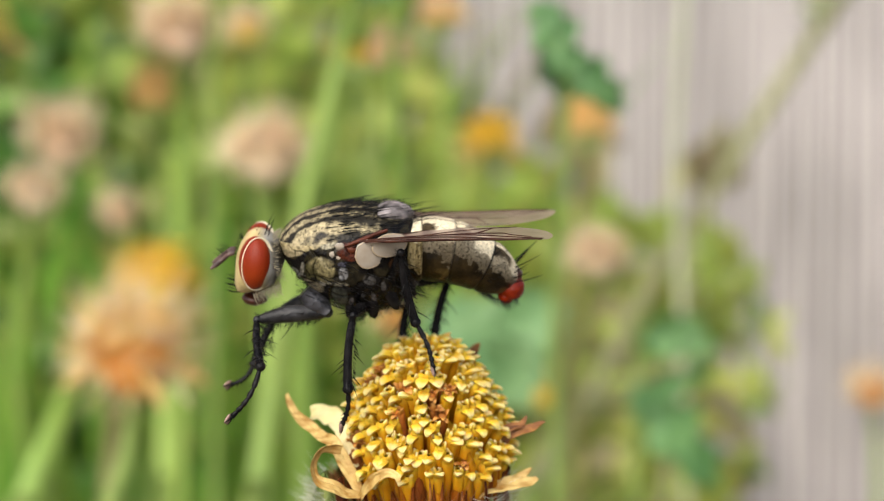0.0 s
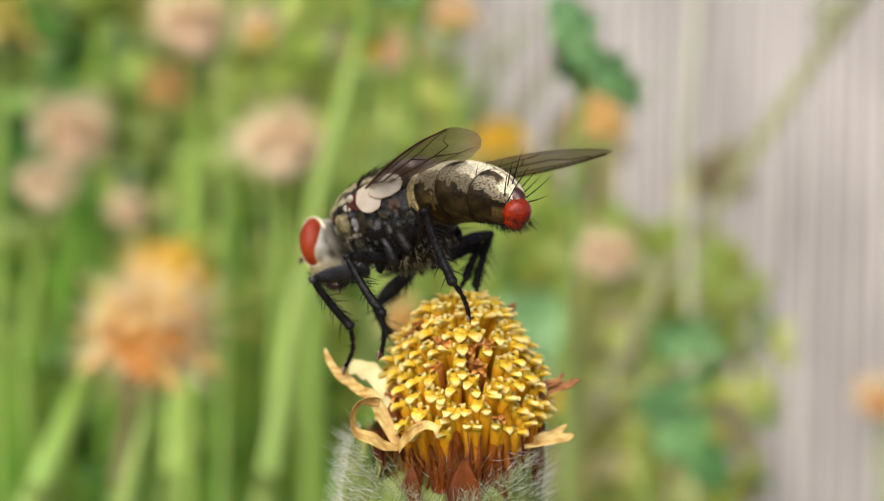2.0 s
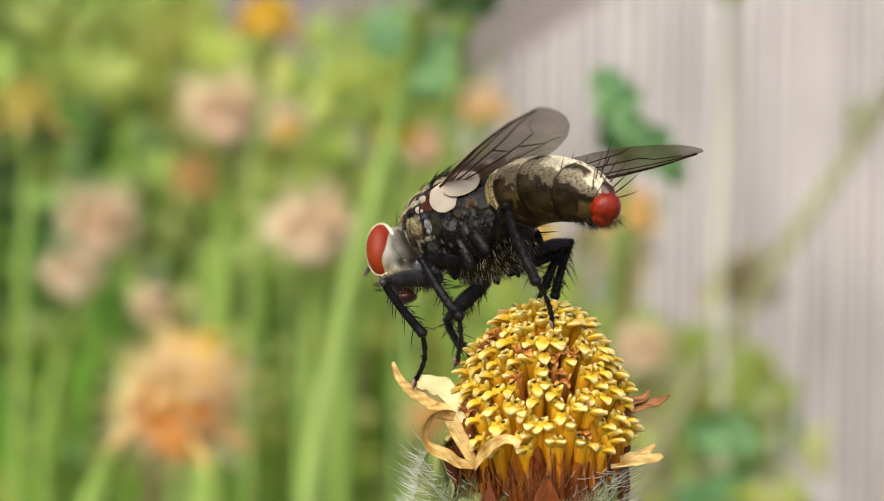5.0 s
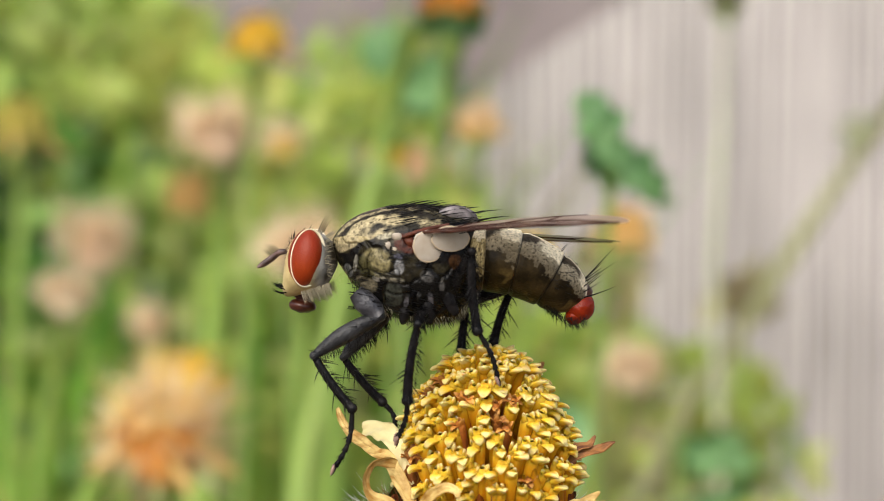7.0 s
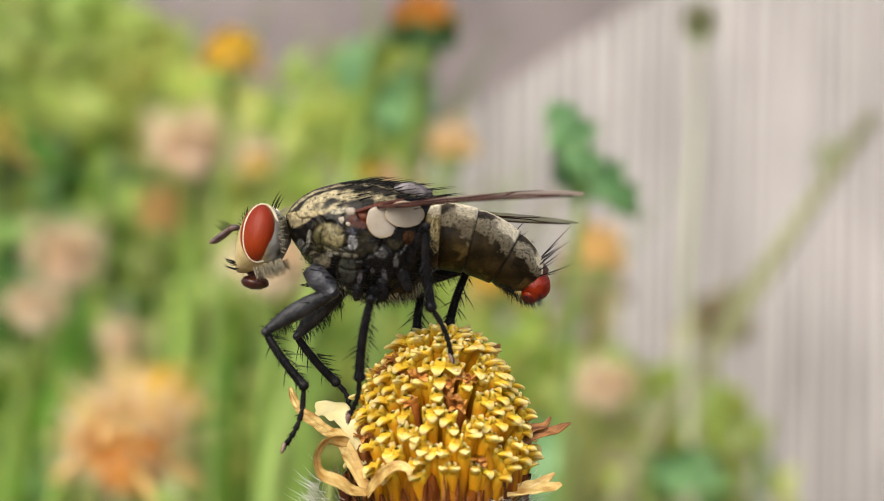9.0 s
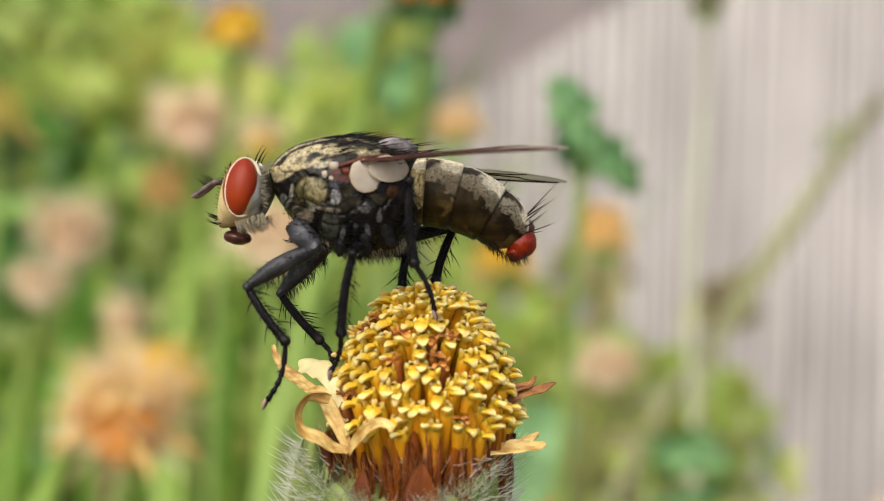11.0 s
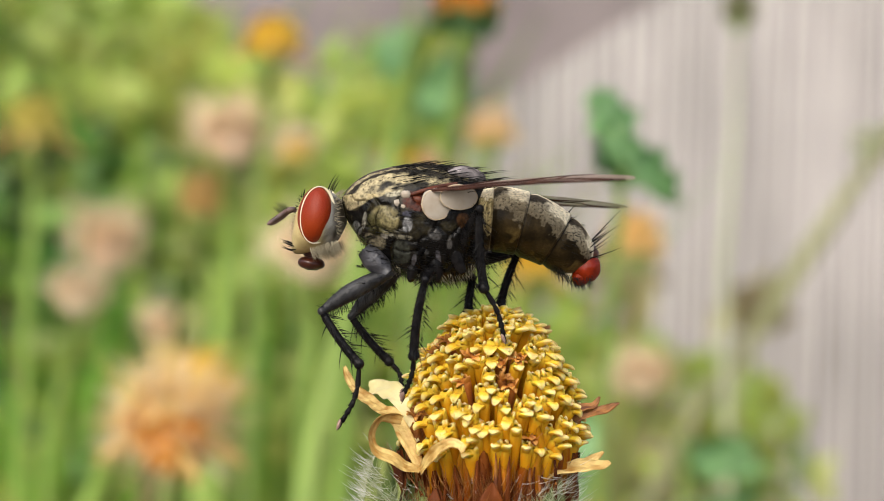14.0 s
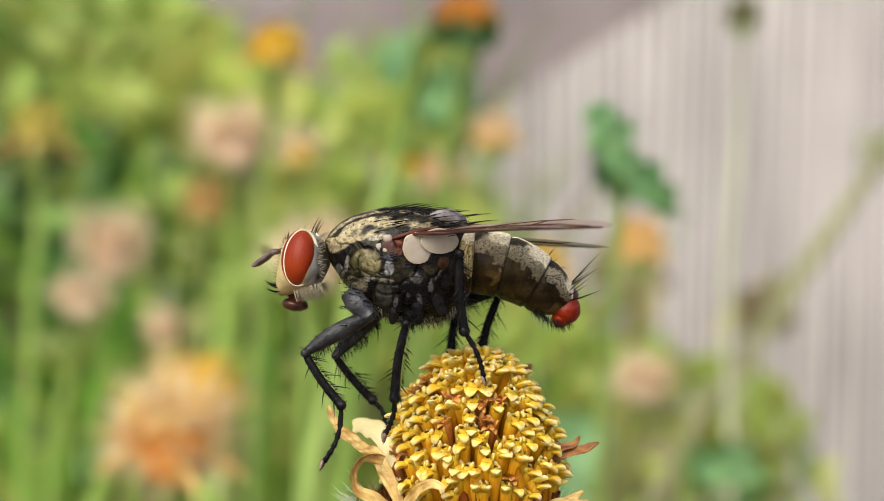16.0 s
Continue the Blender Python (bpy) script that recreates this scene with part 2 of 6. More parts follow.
# ---------------------------------------------------------------- mesh helpers
def mesh_of(name, verts, faces, mats, smooth=True, face_mats=None, paint=None):
    me = bpy.data.meshes.new(name)
    me.from_pydata([tuple(v) for v in verts], [], faces)
    for m in (mats if isinstance(mats, (list, tuple)) else [mats]):
        me.materials.append(m)
    if smooth:
        me.polygons.foreach_set("use_smooth", [True] * len(me.polygons))
    if face_mats is not None:
        me.polygons.foreach_set("material_index", face_mats)
    if paint is not None:
        a = me.color_attributes.new("paint", "FLOAT_COLOR", "POINT")
        a.data.foreach_set("color", np.asarray(paint, np.float32).ravel())
    me.update()
    return me


def part(name, me, parent, label="", m=None):
    ob = new(name, me)
    ob.parent = parent
    if m is not None:
        ob.matrix_basis = m
    if label:
        tagged(ob, label)
    return ob


def mixc(a, b, f):
    f = max(0.0, min(1.0, f))
    return tuple(x + (y - x) * f for x, y in zip(a, b)) + (1.0,)


def step(lo, hi, x):
    t = max(0.0, min(1.0, (x - lo) / (hi - lo)))
    return t * t * (3 - 2 * t)


class Soup:
    """Vertices and faces gathered for one mesh."""

    def __init__(self):
        self.v, self.f, self.m = [], [], []

    def add(self, verts, faces, mat=0):
        n = len(self.v)
        self.v.extend(verts)
        self.f.extend([tuple(i + n for i in f) for f in faces])
        self.m.extend([mat] * len(faces))

    def tube(self, points, radii, sides=6, mat=0, cap=True):
        """A round tube along points with a radius at each."""
        pts = [Vector(p) for p in points]
        rings = []
        ref = Vector((0.31, 0.17, 0.93))
        verts = []
        for i, p in enumerate(pts):
            d = (pts[min(i + 1, len(pts) - 1)] - pts[max(i - 1, 0)]).normalized()
            if abs(d.dot(ref)) > 0.95:
                ref = Vector((0.9, -0.3, 0.1))
            a = d.cross(ref).normalized()
            b = d.cross(a)
            for k in range(sides):
                t = 2 * math.pi * k / sides
                verts.append(p + (a * math.cos(t) + b * math.sin(t)) * radii[i])
        faces = []
        for i in range(len(pts) - 1):
            for k in range(sides):
                k2 = (k + 1) % sides
                faces.append((i * sides + k, i * sides + k2, (i + 1) * sides + k2, (i + 1) * sides + k))
        if cap:
            faces.append(tuple(range(sides)))
            faces.append(tuple(reversed(range((len(pts) - 1) * sides, len(pts) * sides))))
        self.add(verts, faces, mat)

    def hair(self, p, d, length, radius, bend=None, sides=3, mat=0):
        p, d = Vector(p), Vector(d).normalized()
        b = Vector(bend) if bend is not None else Vector((0, 0, 0))
        pts = [p, p + d * length * 0.35 + b * length * 0.06, p + d * length * 0.7 + b * length * 0.25, p + d * length + b * length * 0.55]
        self.tube(pts, [radius, radius * 0.85, radius * 0.55, radius * 0.08], sides, mat, cap=False)

    def ball(self, c, r, nu=14, nv=9, turn=None, mat=0, wobble=0.0):
        """An ellipsoid."""
        c = Vector(c)
        verts = []
        for j in range(nv + 1):
            ph = math.pi * j / nv
            for i in range(nu):
                th = 2 * math.pi * i / nu
                v = Vector((math.sin(ph) * math.cos(th), math.sin(ph) * math.sin(th), math.cos(ph)))
                k = 1 + wobble * noise.noise(v * 2.3 + c * 900) if wobble else 1
                v = Vector((v.x * r[0], v.y * r[1], v.z * r[2])) * k
                verts.append(c + (turn @ v if turn is not None else v))
        faces = []
        for j in range(nv):
            for i in range(nu):
                i2 = (i + 1) % nu
                faces.append((j * nu + i, (j + 1) * nu + i, (j + 1) * nu + i2, j * nu + i2))
        self.add(verts, faces, mat)

    def mesh(self, name, mats, paint=None, smooth=True):
        return mesh_of(name, self.v, self.f, mats, smooth, self.m, paint)


def bezier(a, b, c, d, n=10):
    a, b, c, d = map(Vector, (a, b, c, d))
    return [a * (1 - t) ** 3 + b * 3 * t * (1 - t) ** 2 + c * 3 * t * t * (1 - t) + d * t ** 3 for t in [i / n for i in range(n + 1)]]


# ---------------------------------------------------------------- setting
def sheet(name, corners, thick, mat, label, category):
    """A flat slab from an outline in x and z, thick in y."""
    n = len(corners)
    v = [Vector(c) for c in corners] + [Vector(c) + Vector((0, thick, 0)) for c in corners]
    f = [tuple(range(n)), tuple(reversed(range(n, 2 * n)))] + [(i, i + n, (i + 1) % n + n, (i + 1) % n) for i in range(n)]
    ob = new(name, mesh_of(name, v, f, mat, smooth=False))
    return tagged(ob, label, category, kind="structure")


def ground():
    n, size = 40, 60.0
    v, f = [], []
    for j in range(n + 1):
        for i in range(n + 1):
            x = ((i / n) * 2 - 1) ** 3 * size
            y = ((j / n) * 2 - 1) ** 3 * size + 0.3
            v.append((x, y, 0.006 * noise.noise((x * 3, y * 3, 0))))
    for j in range(n):
        for i in range(n):
            a = j * (n + 1) + i
            f.append((a, a + 1, a + n + 2, a + n + 1))
    tagged(new("ground", mesh_of("ground", v, f, M_SOIL)), "brown garden soil under the plants", "ground", kind="structure")


ground()
sheet("wall_garden", [(-2.5, 0.80, 0), (2.5, 0.80, 0), (2.5, 0.80, 1.3), (-2.5, 0.80, 1.3)], 0.1, M_PLASTER,
      "dull mauve-grey plastered garden wall behind the plants", "wall")
sheet("weathered_panel", [(0.1849, 0.5600, 0.3962), (0.0091, 0.5600, 0.2848), (-0.0586, 0.5600, 0.2403), (-0.1600, 0.5600, 0.1740), (-0.1900, 0.5600, 0.0000), (0.4072, 0.5600, 0.0000), (0.3952, 0.5600, 0.3944)], 0.02, M_BOARD,
      "pale weathered wooden panel with fine upright grain", "panel")


# ---------------------------------------------------------------- the daisy head under the fly
AXIS = Vector((-1.4, -0.3, 0.0)) * MM
TOP_Z = 251.35


def floret_mesh(name, hang, small, withered, seed):
    """A slender tube with a bell mouth: one broad pointed outer lobe arched over like a hood, and smaller ones round the rest."""
    rng = random.Random(seed)
    s, paint = Soup(), []

    def fill(colour):
        paint.extend([colour(v / MM) for v in s.v[len(paint):]])

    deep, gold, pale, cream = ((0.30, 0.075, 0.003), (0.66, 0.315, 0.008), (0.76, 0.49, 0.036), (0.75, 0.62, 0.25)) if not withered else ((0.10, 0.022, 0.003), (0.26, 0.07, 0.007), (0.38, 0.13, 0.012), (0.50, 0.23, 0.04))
    rad = (0.12, 0.14, 0.165, 0.20, 0.235, 0.24, 0.19, 0.08) if not withered else (0.12, 0.14, 0.16, 0.18, 0.19, 0.18, 0.14, 0.06)
    zs = (-3.2, -2.3, -1.4, -0.6, -0.2, 0.05, 0.2, 0.27)
    sway = rng.uniform(-0.05, 0.05)
    s.tube([Vector((0.04 * z * z * 0.1, sway * math.sin(z * 2), z)) * MM for z in zs], [r * MM for r in rad], 10, 0, cap=True)
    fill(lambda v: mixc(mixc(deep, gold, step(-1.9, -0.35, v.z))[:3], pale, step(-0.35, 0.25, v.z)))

    def tongue(root, up, out, length, width, arch, start, tip_from, thick):
        """A thick cupped lobe from root: it rises along up, arches towards out and ends in a blunt point."""
        across = up.cross(out).normalized()
        rows, cols = 9, 7
        c, verts, faces, tint = root, [], [], []
        wave = rng.uniform(0, 6)
        for j in range(rows + 1):
            t = j / rows
            ang = start + arch * t ** 0.9
            d = up * math.cos(ang) + out * math.sin(ang)
            if j:
                c = c + d * (length / rows)
            n = out * math.cos(ang) - up * math.sin(ang)
            wd = width * (0.85 + 0.15 * step(0.0, 0.35, t)) * (1 - 0.86 * max(0.0, (t - 0.4) / 0.6) ** 1.9) + 0.008
            for sgn in (1, -1):
                for k in range(cols):
                    q = k / (cols - 1) * 2 - 1
                    body = thick * max(0.05, 1 - q * q) ** 0.5 * (0.3 + 0.7 * (1 - t ** 4))
                    bow = -0.3 * wd * q * q + 0.012 * math.sin(q * 5 + wave + 4 * t)
                    verts.append((c + across * wd * q + n * (body * sgn + bow)) * MM)
                    tint.append(mixc(mixc(gold, pale, step(0.05, 0.35, t))[:3], cream, step(tip_from, tip_from + 0.3, t)))
        for j in range(rows):
            for g in (0, cols):
                for k in range(cols - 1):
                    o = j * cols * 2 + g + k
                    quad = (o, o + 1, o + 1 + cols * 2, o + cols * 2)
                    faces.append(quad[::-1] if g else quad)
            o = j * cols * 2
            for k in (0, cols - 1):
                faces.append((o + k, o + k + cols * 2, o + k + cols * 3, o + k + cols))
        o = rows * cols * 2
        faces += [(o + k, o + k + 1, o + cols + k + 1, o + cols + k) for k in range(cols - 1)]
        s.add(verts, faces, 0)
        paint.extend(tint)

    up = Vector((0.12, 0, 1)).normalized()
    if withered:
        for k in range(7):
            t = 2 * math.pi * k / 7 + rng.uniform(-0.5, 0.5)
            out = Vector((math.cos(t), math.sin(t), 0))
            tongue(Vector((0, 0, 0.03)) + out * 0.12, Vector((0, 0, 1)), out * 1.0, rng.uniform(0.22, 0.5), rng.uniform(0.08, 0.13), rng.uniform(-0.8, 2.4), 0.0, 0.5, 0.035)
    else:
        out = Vector((1, rng.uniform(-0.25, 0.25), 0)).normalized()
        tongue(Vector((0.15, 0, -0.02)), up, out, rng.uniform(0.44, 0.58), rng.uniform(0.17, 0.205), radians(hang), radians(2), 0.48, 0.10)
        for k in range(small):
            t = math.pi + (k - (small - 1) / 2) * (4.4 / small) + rng.uniform(-0.2, 0.2)
            o2 = Vector((math.cos(t), math.sin(t), 0))
            tongue(Vector((0, 0, 0.03)) + o2 * 0.15, Vector((0, 0, 1)), o2, rng.uniform(0.24, 0.40), rng.uniform(0.12, 0.16), rng.uniform(-0.5, 0.5), 0.0, 0.62, 0.075)
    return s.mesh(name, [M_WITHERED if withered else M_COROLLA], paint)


def dome_radius(z):
    """The head's outline: its half width at a depth under the top."""
    return float(np.interp(z, [0, 0.35, 1.2, 2.4, 3.5, 4.6, 5.5], [0.15, 1.1, 1.95, 2.6, 2.95, 3.0, 2.9]))


def ribbon(points, widths, ups, thick=0.05, cup=0.25, rows=34):
    """A strap-shaped petal along a smooth line, cupped across, with a ragged edge."""
    pts = [Vector(p) for p in points]
    n = len(pts)

    def spline(t, vals):
        x = t * (n - 1)
        i = min(int(x), n - 2)
        f = x - i
        p0, p1, p2, p3 = vals[max(i - 1, 0)], vals[i], vals[i + 1], vals[min(i + 2, n - 1)]
        return 0.5 * ((2 * p1) + (p2 - p0) * f + (2 * p0 - 5 * p1 + 4 * p2 - p3) * f * f + (3 * p1 - p0 - 3 * p2 + p3) * f ** 3)

    ups = [Vector(u) for u in ups]
    verts, faces, cols = [], [], 9
    line = [spline(j / rows, pts) for j in range(rows + 1)]
    line = [q + Vector((noise.noise(q * 1500), noise.noise(q * 1500 + Vector((9, 0, 0))), noise.noise(q * 1500 + Vector((0, 7, 0))))) * 0.09 * MM for q in line]
    for j in range(rows + 1):
        t = j / rows
        d = (line[min(j + 1, rows)] - line[max(j - 1, 0)]).normalized()
        u = spline(t, ups).normalized()
        a = d.cross(u).normalized()
        u = a.cross(d)
        w = spline(t, widths) * (1 + 0.3 * noise.noise(line[j] * 2200))
        for k in range(cols):
            q = k / (cols - 1) * 2 - 1
            verts.append(line[j] + a * q * w * MM + u * (cup * q * q * w + 0.028 * math.sin(q * 9 + 3 * t) + 0.07 * noise.noise(line[j] * 1800 + Vector((q * 1.2, 0, 5)))) * MM)
    m = len(verts)
    verts += [v + (Vector((0, 0, 1)) * 0.3 + Vector((0, -1, 0)) * 0.7) * thick * MM for v in verts]
    for j in range(rows):
        for k in range(cols - 1):
            o = j * cols + k
            faces.append((o, o + 1, o + cols + 1, o + cols))
            faces.append((o + m, o + cols + m, o + cols + 1 + m, o + 1 + m))
        for o in (j * cols, j * cols + cols - 1):
            faces.append((o, o + cols, o + cols + m, o + m))
    return verts, faces


# withered patches among the florets, from the head's axis, in mm
SCARS = [((-1.72, -0.67, 249.9), 0.52), ((0.15, -2.24, 249.2), 0.41), ((0.42, -2.45, 248.75), 0.39), ((0.65, -2.0, 249.5), 0.25), ((-2.63, -1.34, 247.4), 0.6), ((-2.8, -1.05, 246.6), 0.75), ((-1.03, -2.30, 248.7), 0.25)]


def daisy():
    head = tagged(new("flower_head"), "withered yellow daisy head with tight florets, the fly standing on it", "flower")
    head.location = (AXIS.x, AXIS.y, 0)
    rng = random.Random(5)
    fresh = {b: [floret_mesh("floret", b, k, False, 10 * b + i) for i, k in enumerate((2, 3, 2, 3))] for b in (55, 80, 105, 150)}
    dry = [floret_mesh("withered_floret", 20, 4, True, 70 + i) for i in range(3)]
    # the cushion that carries the florets
    s = Soup()
    s.ball((0, 0, 244.6 * MM), (2.1 * MM, 2.1 * MM, 5.4 * MM), 20, 14)
    part("receptacle", s.mesh("receptacle", [M_TUBE]), head, "orange-yellow core of the flower head")
    n = 290
    golden = math.pi * (3 - math.sqrt(5))
    for i in range(n):
        f = (i + 0.5) / n
        depth = 4.75 * f ** 0.85 + rng.uniform(-0.2, 0.2)
        depth = max(depth, 0.02)
        r = dome_radius(depth) * rng.uniform(0.93, 1.03)
        th = i * golden + rng.uniform(-0.1, 0.1)
        tip = Vector((r * math.cos(th), r * math.sin(th), TOP_Z - 0.35 - depth))
        foot = Vector((0.62 * r * math.cos(th), 0.62 * r * math.sin(th), TOP_Z - 6.5 - 0.6 * depth))
        d = (tip - foot).normalized()
        out = Vector((math.cos(th), math.sin(th), 0))
        tilt = float(np.interp(depth, [0, 1.0, 2.5, 4.5], [0.25, 0.5, 0.5, 0.28])) + rng.uniform(-0.12, 0.12)
        lean = (out * tilt + Vector((0, 0, 1))).normalized()
        x = (out - lean * out.dot(lean)).normalized()
        y = lean.cross(x)
        twist = Matrix.Rotation(rng.uniform(-0.6, 0.6), 4, lean)
        m = Matrix((x, y, lean)).transposed().to_4x4()
        m = Matrix.Translation(tip * MM) @ twist @ m @ Matrix.Diagonal((*(rng.uniform(0.95, 1.22) * (1.12 if depth < 1.6 else 1.0),) * 2, rng.uniform(0.9, 1.1), 1))
        near_scar = any((tip - Vector(p)).length < r for p, r in SCARS)
        brown = near_scar or (rng.random() < 0.03 and depth > 1.2)
        if brown:
            part("withered_floret", rng.choice(dry), head, "", Matrix.Translation(-lean * 0.05 * MM) @ m)
        else:
            kind = rng.choice((55, 55, 105) if depth < 0.8 else (55, 105, 150) if depth < 2.0 else (80, 105, 150, 150))
            part("floret", rng.choice(fresh[kind]), head, "", m)
    # long outer tubes that stand round the skirt, yellow above, darker brown below
    for i in range(128):
        th = 2 * math.pi * i / 128 + rng.uniform(-0.05, 0.05)
        out = Vector((math.cos(th), math.sin(th), 0))
        brown = rng.random() < 0.26 or math.cos(th + 1.72) > 0.985 or (math.cos(th - 3.75) > 0.93 and rng.random() < 0.8)
        rr = rng.uniform(2.3, 2.98)
        swing = Vector((-math.sin(th), math.cos(th), 0)) * rng.uniform(-0.35, 0.35)
        top = out * (rr + rng.uniform(-0.05, 0.12)) + swing + Vector((0, 0, TOP_Z - rng.uniform(4.0, 5.5)))
        low = out * (rr - 0.25) + Vector((0, 0, TOP_Z - 8.2))
        mid = (top + low) * 0.5 + out * rng.uniform(-0.05, 0.14)
        wide = rng.uniform(0.09, 0.19)
        s = Soup()
        line = [q + Vector((noise.noise(q * 1.7), noise.noise(q * 1.7 + Vector((5, 5, 5))), 0)) * 0.14 for q in (low, low.lerp(mid, 0.5), mid, mid.lerp(top, 0.35), mid.lerp(top, 0.7), top)]
        s.tube([q * MM for q in line], [wide * k * MM for k in (0.6, 0.8, 0.95, 1.1, 1.15)] + [(0.03 if brown else 0.08) * MM], 7, 0)
        fade = rng.uniform(-0.5, 0.6)
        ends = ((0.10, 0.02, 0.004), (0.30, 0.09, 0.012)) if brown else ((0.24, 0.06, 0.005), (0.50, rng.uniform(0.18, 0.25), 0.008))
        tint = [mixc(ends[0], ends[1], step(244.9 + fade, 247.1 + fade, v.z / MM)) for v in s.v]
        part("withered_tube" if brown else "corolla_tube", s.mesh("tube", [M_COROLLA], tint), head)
    for i in range(96):
        th = 2 * math.pi * i / 96 + rng.uniform(-0.08, 0.08)
        out, along = Vector((math.cos(th), math.sin(th), 0)), Vector((-math.sin(th), math.cos(th), 0))
        z0, z1, wd = 243.6, rng.uniform(244.8, 246.2) + (0.8 if math.cos(th + 1.62) > 0.97 else 0), rng.uniform(0.04, 0.15)
        lean = along * rng.uniform(-0.3, 0.3)
        verts, faces = [], []
        for k in range(7):
            t = k / 6
            c = out * (2.95 + 0.14 * t + 0.05 * math.sin(5 * t + i)) + lean * t + Vector((0, 0, z0 + (z1 - z0) * t))
            w = wd * (1 - t ** 1.7) + 0.01
            verts += [c - along * w, c + out * 0.07, c + along * w]
        n0 = len(verts)
        verts += [q - out * 0.04 for q in verts]
        for k in range(6):
            o = k * 3
            faces += [(o, o + 1, o + 4, o + 3), (o + 1, o + 2, o + 5, o + 4), (o + n0, o + 3 + n0, o + 4 + n0, o + 1 + n0), (o + 1 + n0, o + 4 + n0, o + 5 + n0, o + 2 + n0)]
        part("chaff_scale", mesh_of("chaff_scale", [q * MM for q in verts], faces, rng.choice((M_BRACT_BROWN, M_BRACT_BROWN, M_BRACT_BROWN, M_FLORET_BROWN))), head)
    # pale chaff hairs at the foot of the tubes
    s = Soup()
    for i in range(700):
        th = rng.uniform(0, 2 * math.pi)
        out = Vector((math.cos(th), math.sin(th), 0))
        s.hair((out * rng.uniform(2.8, 3.3) + Vector((-0.5, 0, rng.uniform(244.2, 245.4)))) * MM, out * 0.5 + Vector((rng.uniform(-0.6, 0.6), rng.uniform(-0.6, 0.6), 1)), rng.uniform(0.4, 1.1) * MM, 0.014 * MM, (0, 0, 0.3), 3)
    tagged(part("chaff_hair", s.mesh("chaff_hair", [M_PETAL_BROWN]), head, "straw-coloured chaff hairs between the tubes"), kind="stuff")

    def local(p):
        return Vector(p) - Vector((AXIS.x, AXIS.y, 0))

    def petal(pts, widths, ups, mat, label):
        v, f = ribbon([local(p) for p in pts], widths, ups)
        part("petal", mesh_of("petal", v, f, mat), head, label)

    toward = (0.2, -0.8, 0.5)
    petal([(-0.00686, 0.00040, 0.24889), (-0.00644, -0.00010, 0.24822), (-0.00572, -0.00080, 0.24771), (-0.00498, -0.00160, 0.24746), (-0.00445, -0.00220, 0.24676), (-0.00397, -0.00260, 0.24576)],
          [0.06, 0.2, 0.24, 0.24, 0.26, 0.16], [toward, toward, (0, -0.5, 0.8), toward, toward, toward], M_PETAL, "curled dry cream ray petal")
    petal([(-0.00458, -0.00240, 0.24740), (-0.00525, -0.00270, 0.24754), (-0.00568, -0.00300, 0.24707), (-0.00547, -0.00310, 0.24644), (-0.00477, -0.00300, 0.24606), (-0.00396, -0.00270, 0.24572)],
          [0.14, 0.24, 0.25, 0.22, 0.25, 0.15], [(0, -0.9, 0.3), (0.3, -0.6, -0.6), (0.9, -0.4, 0), (0.5, -0.6, 0.6), (0.2, -0.7, 0.7), toward], M_PETAL, "looped dry cream ray petal")
    petal([(-0.00245, -0.00390, 0.24661), (-0.00255, -0.00380, 0.24682), (-0.00300, -0.00360, 0.24678), (-0.00344, -0.00330, 0.24643), (-0.00396, -0.00280, 0.24566)],
          [0.08, 0.15, 0.2, 0.2, 0.14], [(0, -0.8, 0.5)] * 5, M_PETAL, "curled dry cream ray petal")
    petal([(-0.00597, 0.00060, 0.24799), (-0.00551, 0.00030, 0.24809), (-0.00486, -0.00040, 0.24792), (-0.00445, -0.00120, 0.24742), (-0.00417, -0.00180, 0.24652)],
          [0.24, 0.36, 0.38, 0.32, 0.18], [(0, -0.8, 0.6)] * 5, M_PETAL_PALE, "broad pale ray petal folded against the florets")
    petal([(0.00321, -0.00060, 0.24776), (0.00280, -0.00060, 0.24763), (0.00220, -0.00070, 0.24748), (0.00160, -0.00090, 0.24729), (0.00109, -0.00120, 0.24712)],
          [0.05, 0.14, 0.19, 0.26, 0.2], [(0, -0.5, 0.8), (0, -0.8, 0.3), (0, -0.5, 0.8), (0, -0.7, 0.5), toward], M_PETAL_BROWN, "shrivelled brown ray petal")
    petal([(0.00246, -0.00050, 0.24802), (0.00220, -0.00060, 0.24774), (0.00180, -0.00070, 0.24763), (0.00140, -0.00090, 0.24739)],
          [0.04, 0.16, 0.2, 0.2], [(0, -0.6, 0.8)] * 4, M_PETAL_BROWN, "torn tip of a brown ray petal")
    petal([(0.00276, -0.00150, 0.24577), (0.00216, -0.00170, 0.24568), (0.00127, -0.00200, 0.24563), (0.00049, -0.00220, 0.24545), (-0.00008, -0.00240, 0.24509)],
          [0.1, 0.24, 0.3, 0.3, 0.16], [(0, -0.45, 0.9)] * 5, M_PETAL, "twisted dry cream ray petal")
    petal([(0.00252, -0.00120, 0.24614), (0.00218, -0.00140, 0.24595), (0.00158, -0.00170, 0.24573), (0.00089, -0.00200, 0.24547)],
          [0.05, 0.15, 0.2, 0.2], [(0, -0.7, 0.6)] * 4, M_PETAL, "split edge of a dry ray petal")
    petal([(0.00077, 0.00240, 0.25030), (0.00054, 0.00230, 0.25003), (0.00027, 0.00200, 0.24963), (0.00016, 0.00160, 0.24914)],
          [0.04, 0.17, 0.22, 0.2], [(0, -0.9, 0.3)] * 4, M_PETAL_BROWN, "pointed dry petal tip")

    # hairy green involucre: a cup and overlapping pointed bracts
    low = Vector((-1.25, 0, 0))
    shape_z = [235.4, 236.6, 238.6, 241.0, 243.2, 244.6, 246.4]
